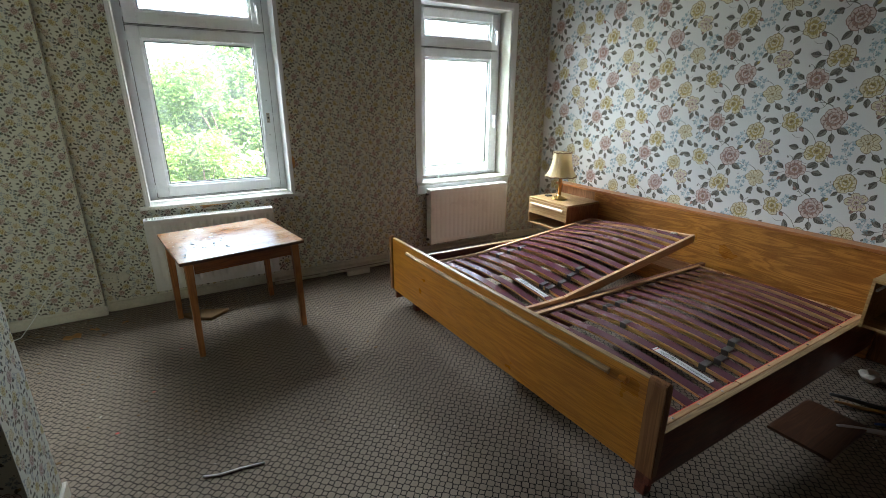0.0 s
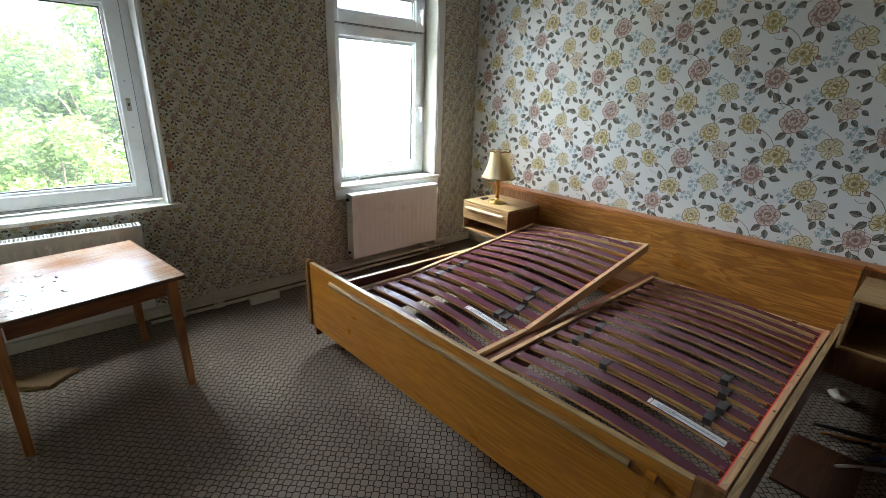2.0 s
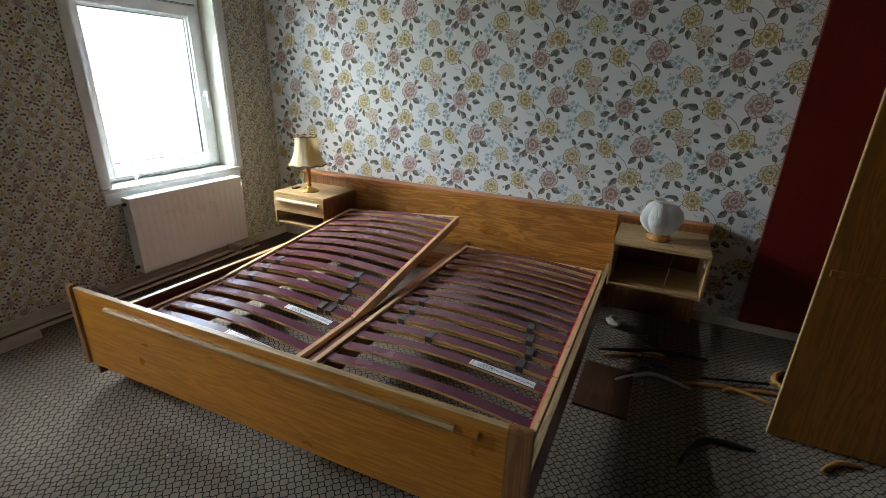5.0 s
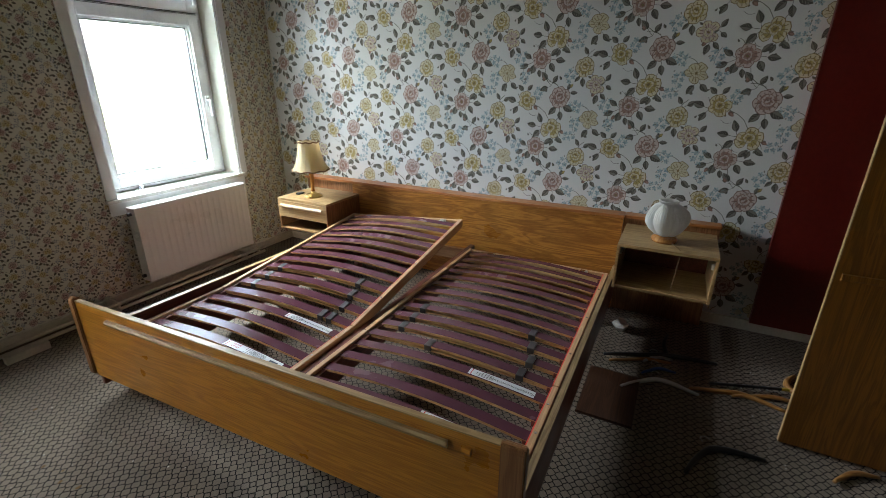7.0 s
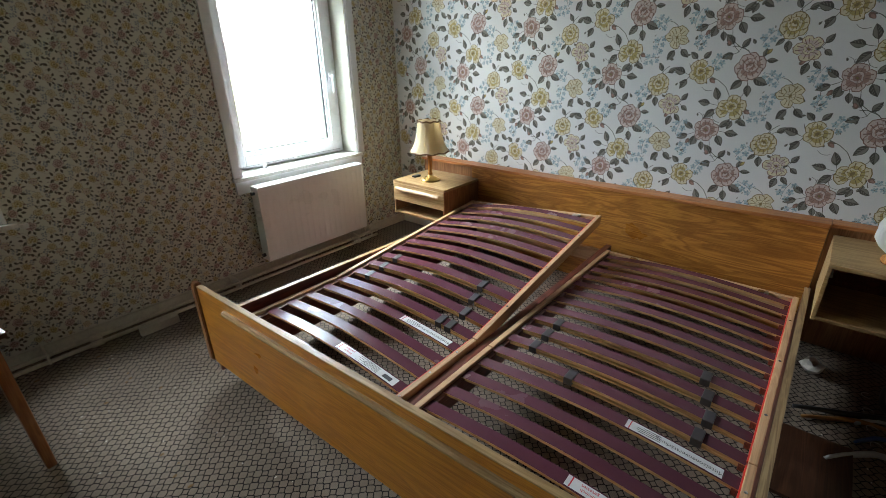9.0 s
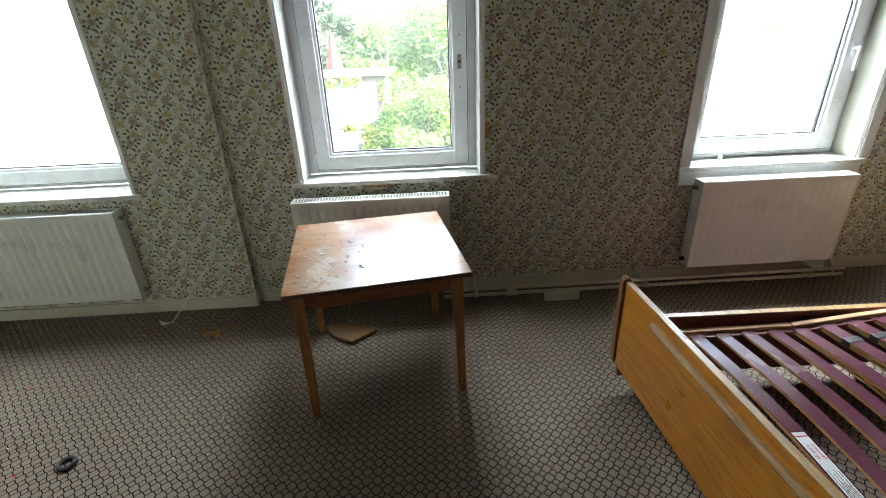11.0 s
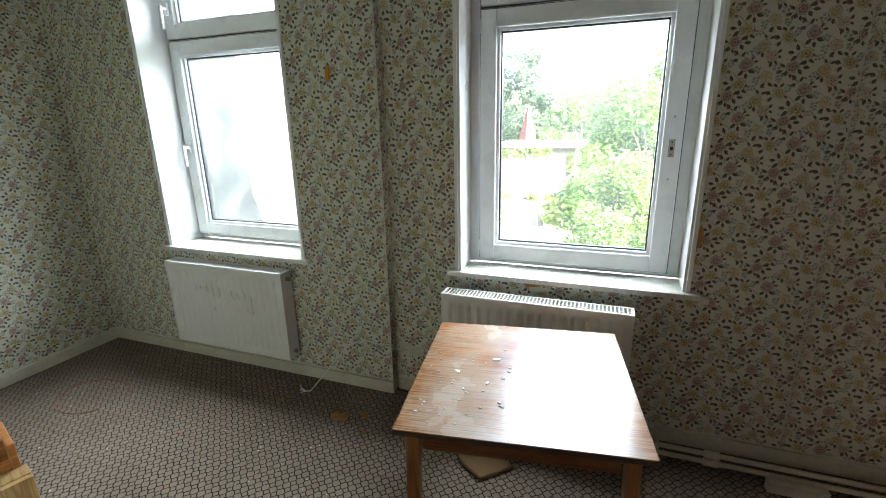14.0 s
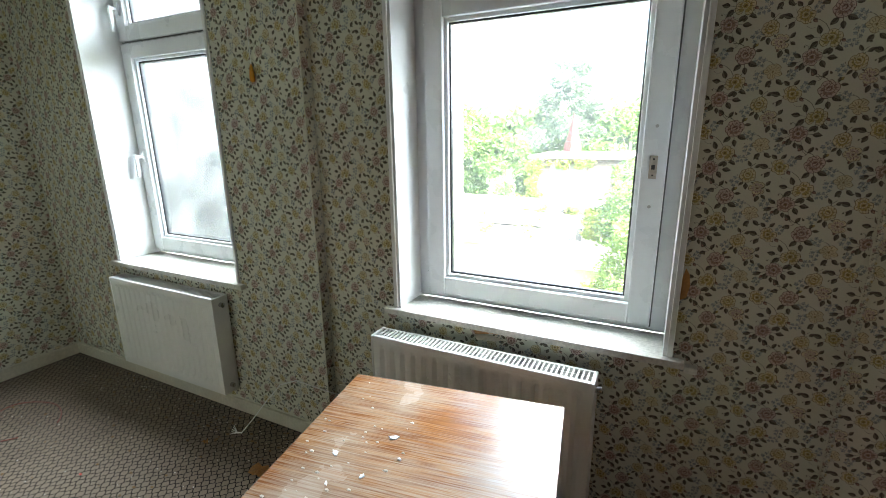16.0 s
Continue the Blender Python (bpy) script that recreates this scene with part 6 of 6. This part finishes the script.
def crumple(name, x, y, r, mat, label, category, seed, h=0.5):
    g = random.Random(seed)
    bm = bmesh.new()
    bmesh.ops.create_icosphere(bm, subdivisions=2, radius=r)
    for v in bm.verts:
        k = 1 + g.uniform(-0.35, 0.3)
        v.co = Vector((v.co.x * k, v.co.y * k, max(-r * h * 0.98, v.co.z * k * h)))
    lo = min(v.co.z for v in bm.verts)
    ob = link_mesh(name, bm, mat)
    ob.location = (x, y, -lo)
    return tagged(ob, label, category)


crumple("crumpled_paper", 4.0, 1.30, 0.05, M_PAPERBACK, "crumpled white paper under the night table", "paper", 3, 0.7)

# upholstery wedge under the table
M_FOAM = material("brown_felt_board", (0.17, 0.10, 0.04), 0.85, vary=0.25, scale=15, fine=120, bump=0.3)
bm = bmesh.new()
prism(bm, [(-0.16, 0.08), (-0.02, 0.10), (0.16, 0.02), (0.03, -0.10), (-0.08, -0.03)], 0.0, 0.025)
bmesh.ops.bevel(bm, geom=list(bm.edges), offset=0.004, segments=2, affect="EDGES")
wedge = link_mesh("broken_board", bm, M_FOAM)
wedge.location = (0.68, 4.19, 0)
tagged(wedge, "broken piece of brown fibreboard under the table", "board")

ring = thing("rubber_ring", pose(-0.368, 3.393, 0.0), "black rubber ring lying on the carpet", "ring")
bm = bmesh.new()
tube(bm, [(0.03 * math.cos(a), 0.03 * math.sin(a), 0.009) for a in [2 * math.pi * i / 28 for i in range(28)]], 0.008, 10, True)
part("band", bm, M_SEAL, ring, "", True)
vial = thing("lamp_bulb", pose(-0.79, 3.325, 0.011, 0, 80, 40), "small screw-cap bulb lying on the carpet", "bulb")
bm = bmesh.new()
lathe(bm, [(0.001, -0.02), (0.006, -0.019), (0.008, -0.012), (0.010, -0.01), (0.010, 0.012), (0.004, 0.014), (0.001, 0.014)], 14)
part("cap", bm, M_STEEL, vial, "", True)
bm = bmesh.new()
lathe(bm, [(0.006, 0.014), (0.0075, 0.02), (0.004, 0.03), (0.001, 0.033)], 14)
part("glass", bm, M_WHITE, vial, "", True)

redwire = thing("red_wire", pose(-1.68, 3.98, 0.004), "thin red wire loop on the carpet", "wire")
bm = bmesh.new()
tube(bm, [(0.22 * math.cos(a) * (1 + 0.1 * math.sin(3 * a)), 0.17 * math.sin(a), 0.0) for a in [0.5 + 5.3 * i / 30 for i in range(31)]], 0.0028, 6)
part("strand", bm, material("red_wire_sheath", (0.22, 0.05, 0.035), 0.5), redwire, "", True)

strip = thing("plastic_strip", pose(0.67, 2.45, 0.005, 0, 0, -8), "thin white plastic strip on the carpet", "strip")
bm = bmesh.new()
tube(bm, [(-0.125, 0.012, 0), (-0.06, -0.004, 0.001), (0.02, 0.002, 0), (0.125, -0.004, 0)], 0.005, 6)
part("strand", bm, M_WHITE, strip, "", True)

box_dark = tagged(link_mesh("remote_box", B(3.98, 4.05, 4.09, 4.13, 0.605, 0.62, 0.004), M_HANG_BLACK), "small black plastic box on the night table", "box")

# dry leaves near the baseboard
M_DRYLEAF = material("dry_leaf", (0.36, 0.17, 0.05), 0.8, vary=0.35, scale=30, fine=150)
rng = random.Random(5)
for k, (x, y, s) in enumerate(((-0.14, 4.27, 0.055), (-0.02, 4.33, 0.03), (0.16, 4.36, 0.025), (-0.55, 4.3, 0.02), (0.05, 4.20, 0.022))):
    bm = bmesh.new()
    n = 11
    c = bm.verts.new((0, 0, 0.012))
    rim = []
    for i in range(n):
        a = 2 * math.pi * i / n
        r_ = s * (0.65 + 0.5 * rng.random())
        rim.append(bm.verts.new((r_ * math.cos(a), r_ * 0.8 * math.sin(a), 0.004 + rng.uniform(0, 0.02))))
    for i in range(n):
        bm.faces.new((c, rim[i], rim[(i + 1) % n]))
    bmesh.ops.solidify(bm, geom=list(bm.faces), thickness=0.0008)
    lf = link_mesh("dry_leaf", bm, M_DRYLEAF)
    lf.location = (x, y, 0.0)
    tagged(lf, "curled brown dry leaf on the carpet", "leaf", "dry leaves by the wall")


def crumbs(name, spots, mat, label, top=0.0, seed=1, size=(0.0016, 0.0042)):
    """Flakes too many and small to count."""
    g = random.Random(seed)
    verts, faces = [], []
    for x, y in spots:
        s = g.uniform(*size)
        a = g.uniform(0, 6.28)
        k = len(verts)
        n = 5
        for zz, f in ((0.0, 1.0), (s * 0.45, 0.7)):
            for i in range(n):
                t_ = a + 2 * math.pi * i / n
                r_ = s * f * g.uniform(0.6, 1.2)
                verts.append((x + r_ * math.cos(t_) * 1.5, y + r_ * math.sin(t_), top + zz))
        for i in range(n):
            j = (i + 1) % n
            faces.append((k + i, k + j, k + n + j, k + n + i))
        faces.append(tuple(k + n + i for i in range(n)))
    me = bpy.data.meshes.new(name)
    me.from_pydata(verts, [], faces)
    me.materials.append(mat)
    ob = new(name, me)
    return tagged(ob, label, "crumbs", "", "stuff")


rng = random.Random(11)
spots = [(rng.uniform(-2.2, 1.9), 4.55 - abs(rng.gauss(0, 0.9))) for _ in range(340)]
spots = [(x, y) for x, y in spots if y > 0.6 and not (x < 0.1 and y < 2.7)]
spots += [(rng.uniform(-1.9, 1.4), rng.uniform(4.30, 4.56)) for _ in range(260)]
spots += [(rng.uniform(2.9, 4.2), rng.uniform(0.3, 1.3)) for _ in range(60)]
crumbs("white_crumbs", spots, M_PAPERBACK, "scattered white crumbs of paint and plaster")
crumbs("dark_crumbs", [(rng.uniform(-2.2, 1.8), 4.5 - abs(rng.gauss(0, 1.0))) for _ in range(160)] + [(rng.uniform(-1.9, 1.4), rng.uniform(4.34, 4.56)) for _ in range(160)], M_FOAM, "scattered brown leaf crumbs", 0.0, 2, (0.003, 0.009))
crumbs("red_crumbs", [(-0.62, 3.6), (-0.55, 3.35), (0.35, 3.3), (-0.9, 3.9), (0.2, 3.0), (0.5, 3.75)], M_RED, "a few red plastic crumbs", 0.0, 3, (0.004, 0.007))
tb = [TABLE @ Vector((rng.gauss(-0.22, 0.1), rng.gauss(-0.12, 0.2), 0)) for _ in range(60)]
tb = [(v.x, v.y) for v in tb if abs((TABLE.inverted() @ Vector((v.x, v.y, 0))).x) < 0.37 and abs((TABLE.inverted() @ Vector((v.x, v.y, 0))).y) < 0.37]
crumbs("table_crumbs", tb, M_PAPERBACK, "white flakes lying on the table", TZ + 0.0004, 4, (0.002, 0.006))
def glass_shard(x, y, turn, size):
    """A thin splinter of broken pane lying on the table."""
    g = random.Random(int(turn))
    t = thing("glass_shard", TABLE @ pose(x, y, TZ + 0.0005, 0, 0, turn), "clear broken glass shard on the table", "shard", "glass shards on the table")
    bm = bmesh.new()
    prism(bm, [(size * g.uniform(0.5, 1.1) * math.cos(a_), 0.55 * size * g.uniform(0.5, 1.1) * math.sin(a_)) for a_ in (0.2, 1.3, 2.3, 3.4, 4.9)], 0.0, 0.003)
    part("splinter", bm, M_PVC, t)
    return t


for sx_, sy_, turn_, size_ in ((-0.10, 0.08, 25, 0.024), (-0.235, -0.03, 130, 0.017), (-0.12, -0.09, 75, 0.013), (-0.335, -0.29, 200, 0.012), (-0.05, 0.0, 160, 0.009), (-0.20, -0.14, 300, 0.010), (-0.07, -0.20, 340, 0.009)):
    glass_shard(sx_, sy_, turn_, size_)
